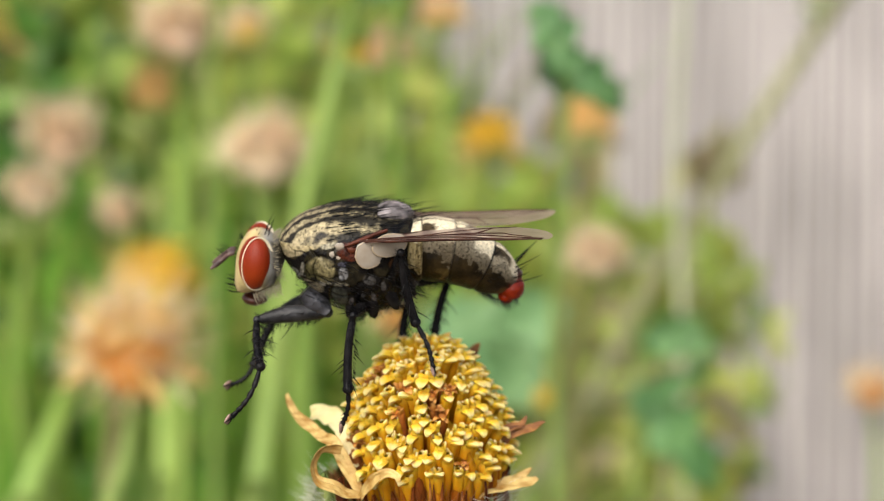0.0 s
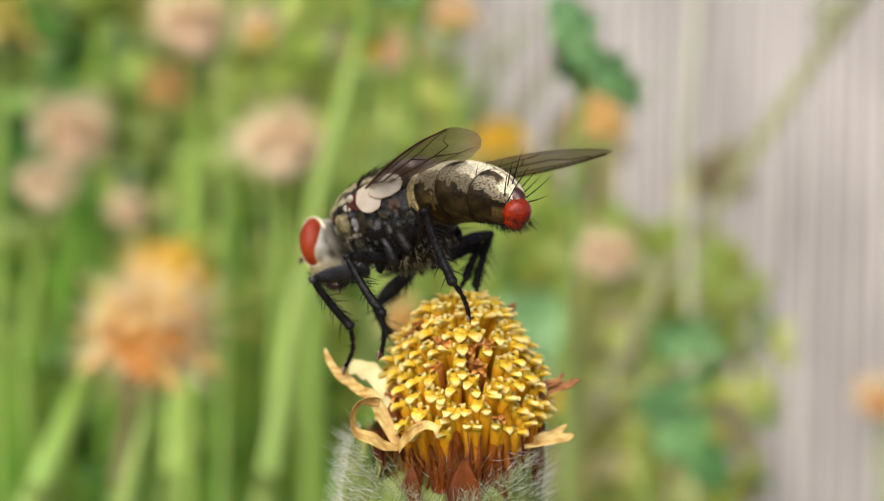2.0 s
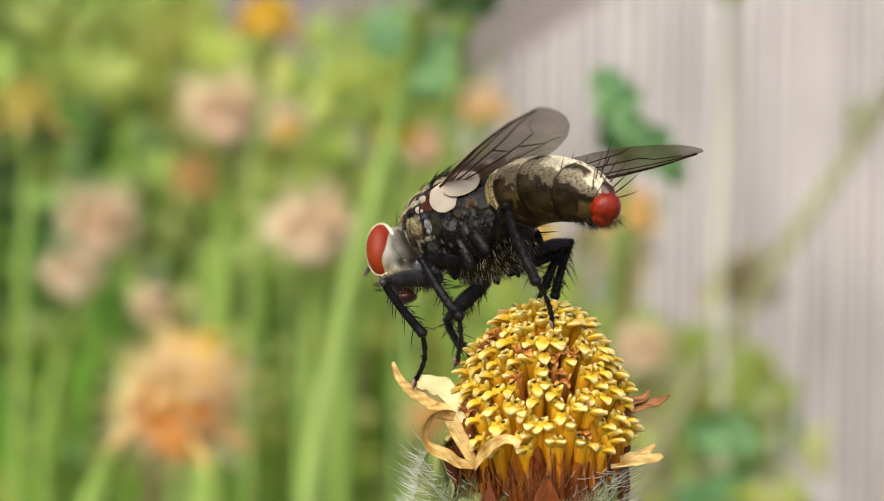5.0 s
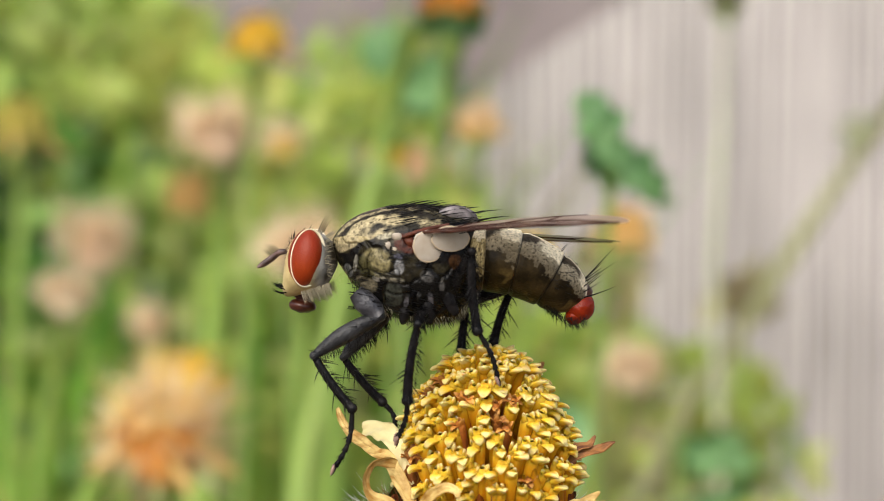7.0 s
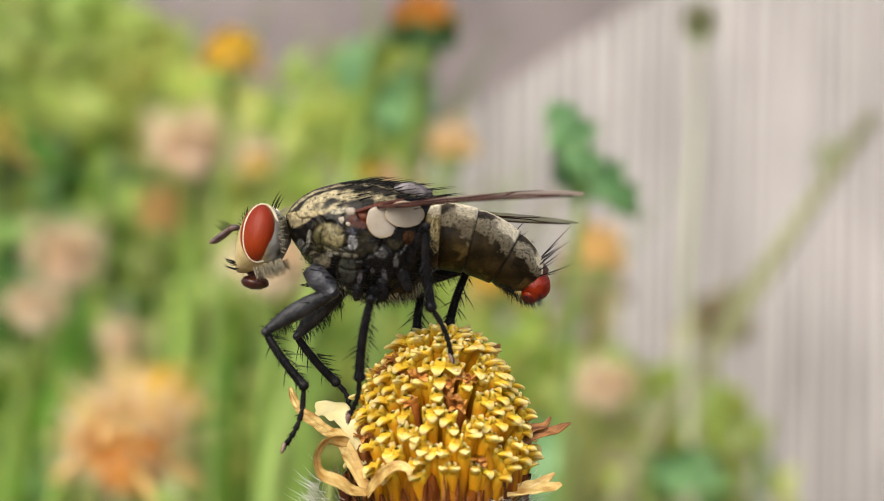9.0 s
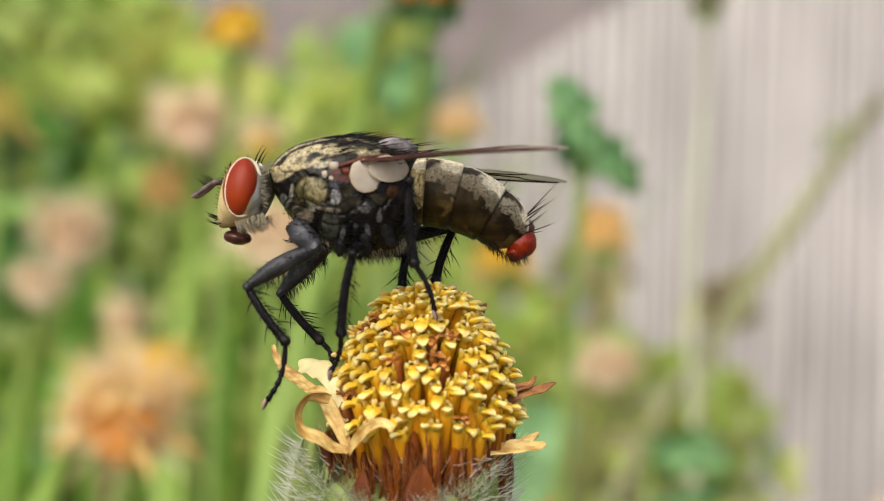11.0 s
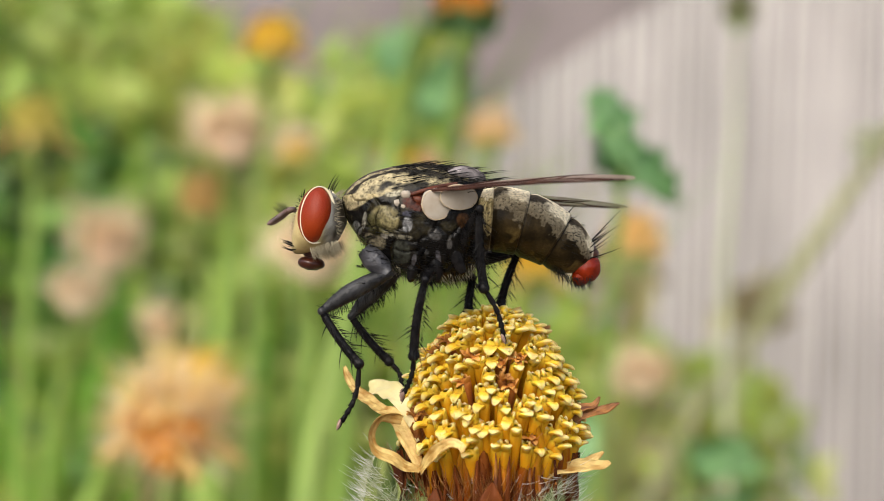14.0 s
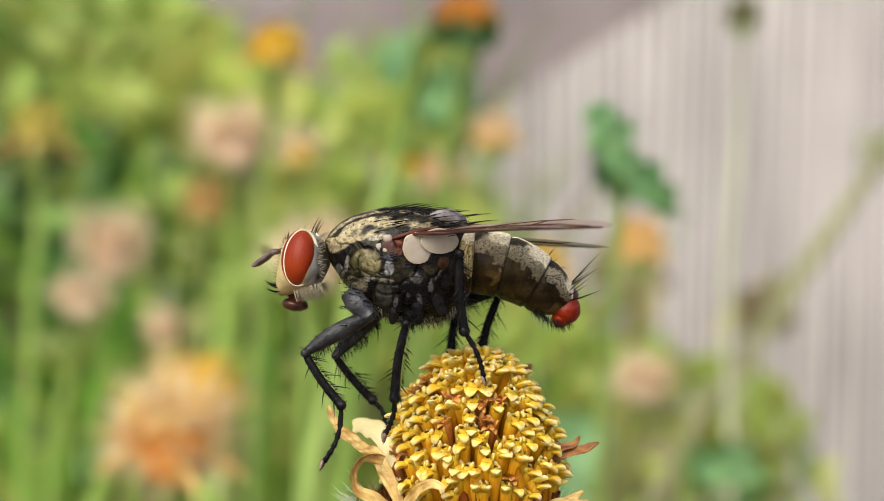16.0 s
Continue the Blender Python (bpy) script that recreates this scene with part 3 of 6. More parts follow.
    shape_r = [0.9, 1.8, 3.2, 3.85, 3.85, 3.68, 3.42]
    shape_k = [1.0, 1.0, 0.95, 0.85, 0.74, 0.66, 0.52]

    def cup(z, th, lift=0.0):
        r = float(np.interp(z, shape_z, shape_r)) + lift
        return low * float(np.interp(z, shape_z, shape_k)) + Vector((r * math.cos(th), r * math.sin(th), z))

    s = Soup()
    rows = [(244.2, 2.4, 0.5), (243.8, 3.0, 0.65), (242.9, 3.5, 0.74), (241.0, 3.7, 0.85), (238.6, 3.1, 0.95), (236.6, 1.7, 1.0), (235.4, 0.8, 1.0)]
    s.tube([(low * k + Vector((0, 0, z))) * MM for z, r, k in rows], [r * MM for z, r, k in rows], 28, 0)
    part("involucre", s.mesh("involucre", [M_BRACT]), head, "green cup of bracts")
    # angle from the front, height of the tip, half width, colour
    bracts = [(-68, 246.2, 22, 0), (-36, 244.7, 17, 0), (-8, 243.9, 15, 0), (30, 244.2, 16, 0), (60, 245.3, 18, 0), (12, 245.5, 9, 1), (-52, 246.3, 9, 1), (-21, 245.3, 7, 1), (45, 245.6, 8, 1)]
    bracts += [(90 + 27 * k, 245.6 + 0.3 * (k % 3), 18, 0) for k in range(7)]
    for a, tip_z, half, brown in bracts:
        th = radians(a - 90)
        verts, faces = [], []
        nr, nc = 16, 7
        for j in range(nr + 1):
            t = j / nr
            z = 236.8 + (tip_z - 236.8) * t
            w = radians(half) * min(1, 1.1 * (1 - t ** 16.0)) * (1 + 0.3 * noise.noise(Vector((a, t * 9, 0)))) + 0.01
            for q in range(nc):
                e = q / (nc - 1) * 2 - 1
                p = cup(z, th + e * w, 0.07 * math.cos(e * 1.5) + (-0.12 if brown else 0.02 + 0.05 * (tip_z - 245.4)))
                p += Vector((math.cos(th), math.sin(th), 0)) * 0.14 * noise.noise(p * 2.1)
                p.z += 0.28 * t ** 4 * noise.noise(p * 2.7 + Vector((3, 1, 0)))
                verts.append(p * MM)
        m0 = len(verts)
        verts += [q - Vector((math.cos(th), math.sin(th), 0)) * 0.12 * MM for q in verts]
        for j in range(nr):
            for q in range(nc - 1):
                o = j * nc + q
                faces += [(o, o + 1, o + nc + 1, o + nc), (o + m0, o + nc + m0, o + nc + 1 + m0, o + 1 + m0)]
            for o in (j * nc, j * nc + nc - 1):
                faces.append((o, o + nc, o + nc + m0, o + m0))
        o = nr * nc
        faces += [(o + q, o + q + 1, o + q + 1 + m0, o + q + m0) for q in range(nc - 1)]
        part("bract", mesh_of("bract", verts, faces, M_BRACT_BROWN if brown else M_BRACT), head, "brown dried bract" if brown else "")
    # white hairs of the cup, long where they stand off, short and lying in between
    s = Soup()
    for i in range(3600):
        th = rng.uniform(0, 2 * math.pi)
        if math.sin(th) < -0.8 and rng.random() < 0.75:
            continue
        z = 245.6 - 8.2 * rng.random() ** 0.85
        d = Vector((math.cos(th), math.sin(th), rng.uniform(-0.1, 0.75)))
        d += Vector((rng.uniform(-0.3, 0.3), rng.uniform(-0.3, 0.3), 0))
        s.hair(cup(z, th, 0.05) * MM, d, rng.uniform(0.35, 1.0) * MM, 0.011 * MM, (rng.uniform(-0.4, 0.4), rng.uniform(-0.4, 0.4), 0.5))
    tagged(part("hair_coat", s.mesh("hair_coat", [M_HAIR]), head, "fine white hairs on the green cup"), kind="stuff")
    # the short felt on the bracts
    s = Soup()
    for i in range(7500):
        th = rng.uniform(math.pi * 0.95, math.pi * 2.05)
        z = 245.6 - 7.0 * rng.random()
        top = 243.85 + 1.5 * min(1, abs(math.degrees(th) - 270) / 70) + 0.25 * noise.noise((th * 5, 0, 0))
        if z > top:
            continue
        out = Vector((math.cos(th), math.sin(th), 0))
        s.hair(cup(z, th, 0.05) * MM, out * 0.5 + Vector((rng.uniform(-0.9, 0.9), rng.uniform(-0.3, 0.3), rng.uniform(0.1, 1.0))), rng.uniform(0.12, 0.42) * MM, 0.007 * MM, (rng.uniform(-0.5, 0.5), 0, 0.2))
    for i in range(800):
        th = rng.uniform(math.pi * 0.95, math.pi * 2.05)
        top = 243.85 + 1.5 * min(1, abs(math.degrees(th) - 270) / 70) + 0.25 * noise.noise((th * 5, 0, 0))
        s.hair(cup(top - rng.uniform(-0.1, 0.5), th, 0.08) * MM, Vector((rng.uniform(-0.8, 0.8), rng.uniform(-0.9, 0.1), 1)), rng.uniform(0.25, 0.8) * MM, 0.007 * MM, (rng.uniform(-0.6, 0.6), -0.3, 0))
    tagged(part("felt", s.mesh("felt", [M_FELT]), head, "short pale felt on the bracts"), kind="stuff")
    s = Soup()
    line = bezier((low.x * MM, 0, 236 * MM), (-0.6 * MM, 0, 0.16), (-0.012, 0.01, 0.08), (-0.015, 0.012, -0.004), 14)
    s.tube(line, [0.75 * MM] * 13 + [0.9 * MM, 1.0 * MM], 10)
    part("stem", s.mesh("stem", [M_STEM]), head, "hairy green stem")
    return head


flower_head = daisy()


# ---------------------------------------------------------------- the fly
K = 0.01952 * MM


def D(u, v, w=0.0):
    """The fly's own drawing: u towards the tail, v downwards, w towards its left side, in fiftieths of a millimetre."""
    return Vector(((u - 620) * K, -w * K, (370 - v) * K))


def loft(sections, rings, around, paint=None, power=2.0, relief=None):
    """A closed body through sections (u, v, lean in degrees, half height up, half height down, half width)."""
    sec = np.array(sections, float)
    t = np.linspace(0, len(sec) - 1, rings)
    i = np.clip(t.astype(int), 0, len(sec) - 2)
    f = (t - i)[:, None]
    p0, p1, p2, p3 = sec[np.maximum(i - 1, 0)], sec[i], sec[i + 1], sec[np.minimum(i + 2, len(sec) - 1)]
    row = 0.5 * (2 * p1 + (p2 - p0) * f + (2 * p0 - 5 * p1 + 4 * p2 - p3) * f ** 2 + (3 * p1 - p0 - 3 * p2 + p3) * f ** 3)
    verts, cols = [], []
    for j in range(rings):
        u, v, lean, hu, hd, w = row[j]
        a = radians(lean)
        for k in range(around):
            th = 2 * math.pi * k / around
            s, c = math.sin(th), math.cos(th)
            h = hu if s > 0 else hd
            ss = math.copysign(abs(s) ** (2 / power), s) * max(h, 0.5)
            cc = math.copysign(abs(c) ** (2 / power), c) * max(w, 0.5)
            if relief:
                k = 1 + relief(u, v - ss, cc, s, t[j]) / max(h, 12)
                ss, cc = ss * k, cc * k
            uu, vv = u - math.sin(a) * -ss, v - math.cos(a) * ss
            verts.append(D(uu, vv, cc))
            if paint:
                cols.append(paint(t[j], th, uu, vv, cc))
    faces = []
    for j in range(rings - 1):
        for k in range(around):
            k2 = (k + 1) % around
            faces.append((j * around + k, (j + 1) * around + k, (j + 1) * around + k2, j * around + k2))
    faces.append(tuple(range(around)))
    faces.append(tuple(reversed(range((rings - 1) * around, rings * around))))
    return verts, faces, cols


DARK, OLIVE, CREAM, SILVER = (0.006, 0.0055, 0.005), (0.11, 0.09, 0.038), (0.46, 0.385, 0.22), (0.30, 0.30, 0.29)


# the dusted plates of the flank: middle, half sizes, lean in degrees, colour, strength
FLANK = [(526, 296, 46, 12, -10, (0.50, 0.41, 0.21), 0.95), (508, 309, 24, 13, -25, (0.42, 0.35, 0.20), 0.85), (578, 295, 17, 8, -8, (0.44, 0.40, 0.27), 0.95),
         (561, 343, 30, 24, 20, (0.235, 0.20, 0.095), 0.95), (541, 351, 13, 24, -32, (0.040, 0.038, 0.012), 0.95), (572, 330, 16, 10, 25, (0.30, 0.26, 0.15), 0.6),
         (602, 353, 10.5, 14, 4, (0.40, 0.40, 0.40), 0.95), (601, 333, 9, 5, 0, (0.10, 0.10, 0.14), 0.9), (507, 359, 12, 13, -30, (0.22, 0.22, 0.21), 0.7), (524, 345, 4, 16, 12, (0.36, 0.34, 0.28), 0.8),
         (540, 382, 21, 14, 25, (0.25, 0.215, 0.14), 0.85), (592, 374, 24, 4, 9, (0.32, 0.29, 0.21), 0.8), (560, 372, 7, 4, 20, (0.36, 0.33, 0.27), 0.7), (590, 402, 17, 21, 8, (0.075, 0.08, 0.062), 0.7),
         (649, 369, 13, 9, 30, (0.10, 0.095, 0.09), 0.8), (613, 414, 4, 10, 14, (0.24, 0.23, 0.25), 0.6), (656, 409, 4, 10, -12, (0.22, 0.21, 0.23), 0.6), (632, 400, 8, 4, 30, (0.12, 0.12, 0.12), 0.5),
         (617, 312, 26, 16, 10, (0.07, 0.014, 0.005), 0.9), (676, 386, 5, 9, 0, (0.2, 0.19, 0.18), 0.5), (700, 345, 10, 12, 0, (0.10, 0.045, 0.016), 0.7)]


def plates(u, v, w):
    """The plates of the flank: how far from the nearest seam, and a number of its own for each plate."""
    q = Vector((u / 62 + 0.45 * noise.noise((u * 0.03, v * 0.03, 3)), v / 70 + 0.45 * noise.noise((u * 0.03, v * 0.03, 9)), math.copysign(1.3, w)))
    dist, places = noise.voronoi(q)
    c = places[0]
    return dist[1] - dist[0], (math.sin(c.x * 12.99 + c.y * 78.23) * 43758.5) % 1.0


def relief_thorax(u, v, w, s, t):
    if s > 0.45:
        return 0.0
    seam, n = plates(u, v, w)
    return (4 * step(0.0, 0.14, seam) - 3 + 2.5 * n + 1.2 * noise.noise((u * 0.04, v * 0.04, w * 0.02))) * step(0.45, 0.2, s)


def ring_of(t):
    """Which ring of the abdomen, and how far through it."""
    return float(np.interp(t, [0, 1.67, 3.68, 6.0, 9], [0, 1, 2, 3, 4]))


def relief_abdomen(u, v, w, s, t):
    f = ring_of(t) % 1.0
    return 3.4 * step(0.0, 0.16, f) * step(1.0, 0.95, f) - 1.6


def paint_thorax(t, th, u, v, w):
    up = math.sin(th)
    n1 = noise.noise((u * 0.018, v * 0.018, w * 0.018))
    n2 = noise.noise((u * 0.06, v * 0.06, w * 0.06 + 7))
    aw = abs(w) + 4 * n1
    if up > 0.3 and v < 304 - 0.14 * (u - 500):
        # black stripes along a cream back
        stripe = min(abs(aw - 0), abs(aw - 29), abs(aw - 55), abs(aw - 82) + 3)
        f = step(3, 9, stripe + 9 * n2 - 3 * step(560, 640, u)) * (0.62 + 0.5 * noise.noise((u * 0.2, v * 0.2, w * 0.2)) + 0.25 * step(50, 62, aw))
        f *= 1 - 0.55 * step(630, 690, u)
        dots = step(0.3, 0.42, noise.noise((u * 0.24, v * 0.24, w * 0.24 + 11)))
        return mixc(DARK, CREAM, (0.04 + 0.9 * f) * (1 - 0.8 * dots))
    # black flank with dusted plates of their own shapes
    seam, n = plates(u, v, w)
    c = mixc(DARK, OLIVE, 0.22 * step(430, 330, v) * step(-0.1, 0.35, n2 + 0.5 * n1))[:3]
    wob = 0.22 * n1 + 0.13 * n2
    for pu, pv, ru, rv, lean, colour, strength in FLANK:
        a, b = u - pu, v - pv
        cl, sl = math.cos(radians(lean)), math.sin(radians(lean))
        d = (abs((a * cl + b * sl) / ru) ** 2.6 + abs((b * cl - a * sl) / rv) ** 2.6) ** (1 / 2.6) + wob
        if d < 1.1:
            c = mixc(c, colour, strength * step(1.06, 0.86, d) * min(1.0, 0.78 + 0.5 * noise.noise((u * 0.12, v * 0.12, 2)) + 0.35 * noise.noise((u * 0.35, v * 0.12, 5))))[:3]
    fleck = step(0.12, 0.34, noise.noise((u * 0.26, v * 0.26, w * 0.2 + 3))) * 0.5
    c = mixc(c, DARK, fleck)[:3]
    return mixc(c, (0.004, 0.0035, 0.003), step(0.05, 0.015, seam) * 0.75 * step(318, 335, v))


def paint_abdomen(t, th, u, v, w):
    up = math.degrees(math.acos(max(-1, min(1, math.sin(th)))))
    seg = ring_of(t)
    f = seg - math.floor(seg)
    n1 = noise.noise((u * 0.035, v * 0.035, w * 0.035))
    n2 = noise.noise((u * 0.10, v * 0.10, w * 0.10))
    n3 = noise.noise((u * 0.3, v * 0.3, w * 0.3 + 4))
    jag = 7 * n1 + 12 * n2 + 4 * n3
    edge = 77 + 16 * step(0.5, 0.95, f) + jag + (30 if seg < 1 else 0)
    pale = step(1.5, -1.5, up - edge)
    # a bright strip along the back; beside it a dark block at the front of each ring and a bright one behind
    corner = step(0.43, 0.37, f + 0.12 * n2 + 0.04 * n3) * step(15, 18, up + 4 * n2) * step(50, 42, up + jag * 0.9 + 24 * f) * step(0.9, 1.0, seg)
    mid = step(6, 3, abs(w) + 3 * n2)
    bright = step(58, 53, up + jag + 10 * (1 - f)) * (1 - corner) * max(step(0.42, 0.5, f + 0.12 * n2), step(20, 16, up + 4 * n2))
    dots = 0.8 * step(0.24, 0.32, noise.noise((u * 0.27, v * 0.27, w * 0.27)))
    brown = mixc((0.015, 0.010, 0.0035), (0.042, 0.028, 0.010), step(-0.3, 0.4, n1))[:3]
    olive = step(0.1, 0.3, noise.noise((u * 0.05, v * 0.05, w * 0.03 + 9))) * step(98, 112, up) * step(0.35, 0.6, f)
    brown = mixc(brown, (0.13, 0.088, 0.028), 0.7 * olive)[:3]
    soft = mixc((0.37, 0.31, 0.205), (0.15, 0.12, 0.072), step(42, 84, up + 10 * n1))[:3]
    if seg < 1:
        soft = mixc((0.20, 0.15, 0.06), (0.46, 0.37, 0.18), step(-0.35, 0.1, noise.noise((u * 0.3, v * 0.02, w * 0.1))))[:3]
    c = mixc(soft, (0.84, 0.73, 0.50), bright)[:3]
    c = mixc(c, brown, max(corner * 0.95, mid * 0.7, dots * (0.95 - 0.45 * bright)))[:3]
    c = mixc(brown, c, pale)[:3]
    c = mixc(c, (0.21, 0.15, 0.075), 0.6 * step(0.985, 0.995, f) * (seg < 3.9))[:3]
    return mixc(c, (0.010, 0.008, 0.006), 0.85 * step(0.03, 0.012, f) * (seg > 0.5))


def paint_head(t, th, u, v, w):
    grey = step(438, 462, u)
    n1 = noise.noise((u * 0.05, v * 0.05, w * 0.05))
    c = mixc((1, 1, 1), (0.8, 0.98, 1.9), grey)[:3]
    return mixc(c, (0.06, 0.06, 0.065), step(0.1, 0.5, n1 - 0.1) * 0.25 + 0.25 * step(436, 446, u) + 0.65 * step(452, 482, u + 10 * n1))


LEFT_RIGHT = (("left", 1), ("right", -1))

LEG_JOINTS = {
    "front_left": {
        "A": ((-1.079, -1.130, -1.368), (-3.343, -1.663, -2.655), (-2.046, -1.769, -4.484), (-2.738, -1.659, -6.590)),
        "A0": ((-1.079, -1.130, -1.368), (-3.721, -1.422, -1.386), (-3.549, -3.335, -2.547), (-4.778, -4.181, -4.190)),
        "B": ((-1.079, -1.130, -1.368), (-1.286, -3.767, -1.634), (-1.083, -2.510, -3.482), (-2.685, -1.644, -4.751)),
        "C": ((-1.079, -1.130, -1.368), (-2.868, -3.033, -1.862), (-1.667, -3.263, -3.744), (-2.007, -4.832, -5.277)),
    },
    "front_right": {
        "A": ((-0.876, 1.273, -1.365), (-2.565, 1.558, -2.972), (-1.181, 1.845, -4.656), (-0.767, 1.705, -5.837)),
        "A0": ((-0.876, 1.273, -1.365), (-3.114, 0.853, -1.940), (-4.138, 0.069, -3.721), (-5.147, -0.327, -4.362)),
        "B": ((-0.876, 1.273, -1.365), (-3.113, 1.222, -2.079), (-1.846, 0.262, -3.598), (-2.554, 1.180, -4.088)),
        "C": ((-0.876, 1.273, -1.365), (-1.949, -0.312, -2.726), (-0.932, -1.193, -4.465), (-1.399, -0.239, -5.140)),
    },
    "mid_left": {
        "A": ((0.429, -0.730, -1.368), (0.298, -3.124, -1.555), (-0.123, -2.588, -4.157), (-0.532, -1.814, -5.556)),
        "A0": ((0.429, -0.730, -1.368), (-0.065, -3.040, -0.917), (-0.417, -3.689, -3.503), (-0.771, -3.426, -5.093)),
        "B": ((0.429, -0.730, -1.368), (0.063, -3.096, -1.147), (1.083, -2.927, -3.630), (0.197, -2.476, -4.948)),
        "C": ((0.429, -0.730, -1.368), (0.163, -3.075, -0.905), (0.970, -4.164, -3.229), (0.602, -4.146, -4.837)),
    },
    "mid_right": {
        "A": ((0.633, 1.077, -1.465), (1.928, 2.784, -1.568), (1.747, 2.650, -2.838), (1.657, 2.210, -4.007)),
        "A0": ((0.633, 1.077, -1.465), (1.919, 2.391, -2.570), (1.651, 1.954, -3.754), (1.536, 0.875, -4.378)),
        "B": ((0.633, 1.077, -1.465), (1.422, 2.994, -0.911), (0.742, 2.628, -1.945), (-0.104, 2.305, -2.809)),
        "C": ((0.633, 1.077, -1.465), (1.343, 3.093, -1.285), (0.855, 2.859, -2.456), (0.867, 1.828, -3.166)),
    },
    "hind_left": {
        "A": ((1.389, -0.646, -1.078), (2.144, -2.649, 0.856), (2.285, -2.208, -1.856), (2.975, -1.719, -3.580)),
        "A0": ((1.389, -0.646, -1.078), (1.818, -2.396, 1.176), (2.199, -2.409, -1.549), (2.763, -3.029, -3.276)),
        "B": ((1.389, -0.646, -1.078), (3.660, -2.330, -0.503), (3.657, -1.654, -3.171), (2.909, -0.290, -4.296)),
        "C": ((1.389, -0.646, -1.078), (2.996, -2.453, 0.496), (3.537, -3.086, -2.127), (3.799, -2.541, -3.949)),
    },
    "hind_right": {
        "A": ((1.529, 1.061, -1.166), (3.652, 2.532, -0.586), (2.956, 2.734, -2.553), (3.079, 2.499, -3.815)),
        "A0": ((1.529, 1.061, -1.166), (3.658, 2.585, -1.554), (2.990, 1.920, -3.427), (2.957, 1.029, -4.360)),
        "B": ((1.529, 1.061, -1.166), (1.604, 3.608, -0.449), (0.650, 3.194, -2.270), (0.130, 3.203, -3.451)),
        "C": ((1.529, 1.061, -1.166), (4.049, 0.258, -1.278), (2.959, -0.039, -3.045), (2.364, 0.866, -3.746)),
    },
}
WING_AXES = {
    "left": {"base": (0.182, -1.776, 1.424), "slope": {"A": 0.17, "A0": -0.09, "B": -0.02, "C": 0.05}, "A": (6.682, -3.851, 0.230), "A0": (6.500, -3.900, 0.850), "B": (7.300, -3.000, -0.330), "C": (7.355, -2.516, 0.250)},
    "right": {"base": (0.300, 1.714, 1.699), "slope": {"A": 0.0, "A0": 0.0, "B": 0.0, "C": 0.0}, "A": (7.362, 2.414, -0.617), "A0": (7.580, 1.230, -0.642), "B": (7.009, 3.420, -0.682), "C": (7.158, 2.860, -1.175)},
}


def leg_mesh(name, length, r0, r1, r2, mat, fringe=0, spines=0, seed=1, fringe_len=0.4):
    """A leg segment along +x, swollen in its middle, with a comb of hairs below and stout spines."""
    rng = random.Random(seed)
    s = Soup()
    n = 9
    pts = [Vector((length * i / n, 0, 0.03 * length * math.sin(math.pi * i / n))) for i in range(n + 1)]
    rad = [(r0 + (r1 - r0) * math.sin(min(1, i / n * 1.9) * math.pi / 2)) if i < n * 0.55 else r1 + (r2 - r1) * ((i / n - 0.55) / 0.45) ** 1.4 for i in range(n + 1)]
    rad[0] *= 0.7
    s.tube(pts, rad, 12, 0)
    s.ball(pts[-1], (rad[-1] * 1.15,) * 3, 10, 7)
    s.ball(pts[0], (rad[0] * 1.25,) * 3, 10, 7)
    for i in range(fringe):
        x = length * rng.uniform(0.08, 0.95)
        a = rng.uniform(-0.7, 0.7)
        k = int(x / length * n)
        p = Vector((x, math.sin(a) * rad[k] * 0.9, -math.cos(a) * rad[k] * 0.9 + 0.03 * length))
        s.hair(p, (rng.uniform(-0.1, 0.35), math.sin(a) * 0.6, -1), rng.uniform(0.6, 1.2) * fringe_len * MM, 0.013 * MM, (0.4, 0, 0), 3, 1)
    for i in range(spines):
        x = length * (0.12 + 0.86 * (i + rng.uniform(-0.3, 0.3)) / max(spines, 1))
        a = rng.uniform(0, 2 * math.pi)
        k = max(0, min(n, int(x / length * n)))
        d = Vector((rng.uniform(0.5, 0.9), math.cos(a), math.sin(a)))
        s.hair((x, math.cos(a) * rad[k], math.sin(a) * rad[k]), d, rng.uniform(0.3, 0.75) * MM, 0.024 * MM, (0.3, 0, 0), 4, 1)
    for i in range(int(length / MM * 90)):
        x = length * rng.random()
        a = rng.uniform(0, 2 * math.pi)
        k = int(x / length * n)
        s.hair((x, math.cos(a) * rad[k], math.sin(a) * rad[k]), (1.1, math.cos(a), math.sin(a)), rng.uniform(0.1, 0.22) * MM, 0.009 * MM, None, 3, 1)
    return s.mesh(name, [mat, M_BRISTLE])


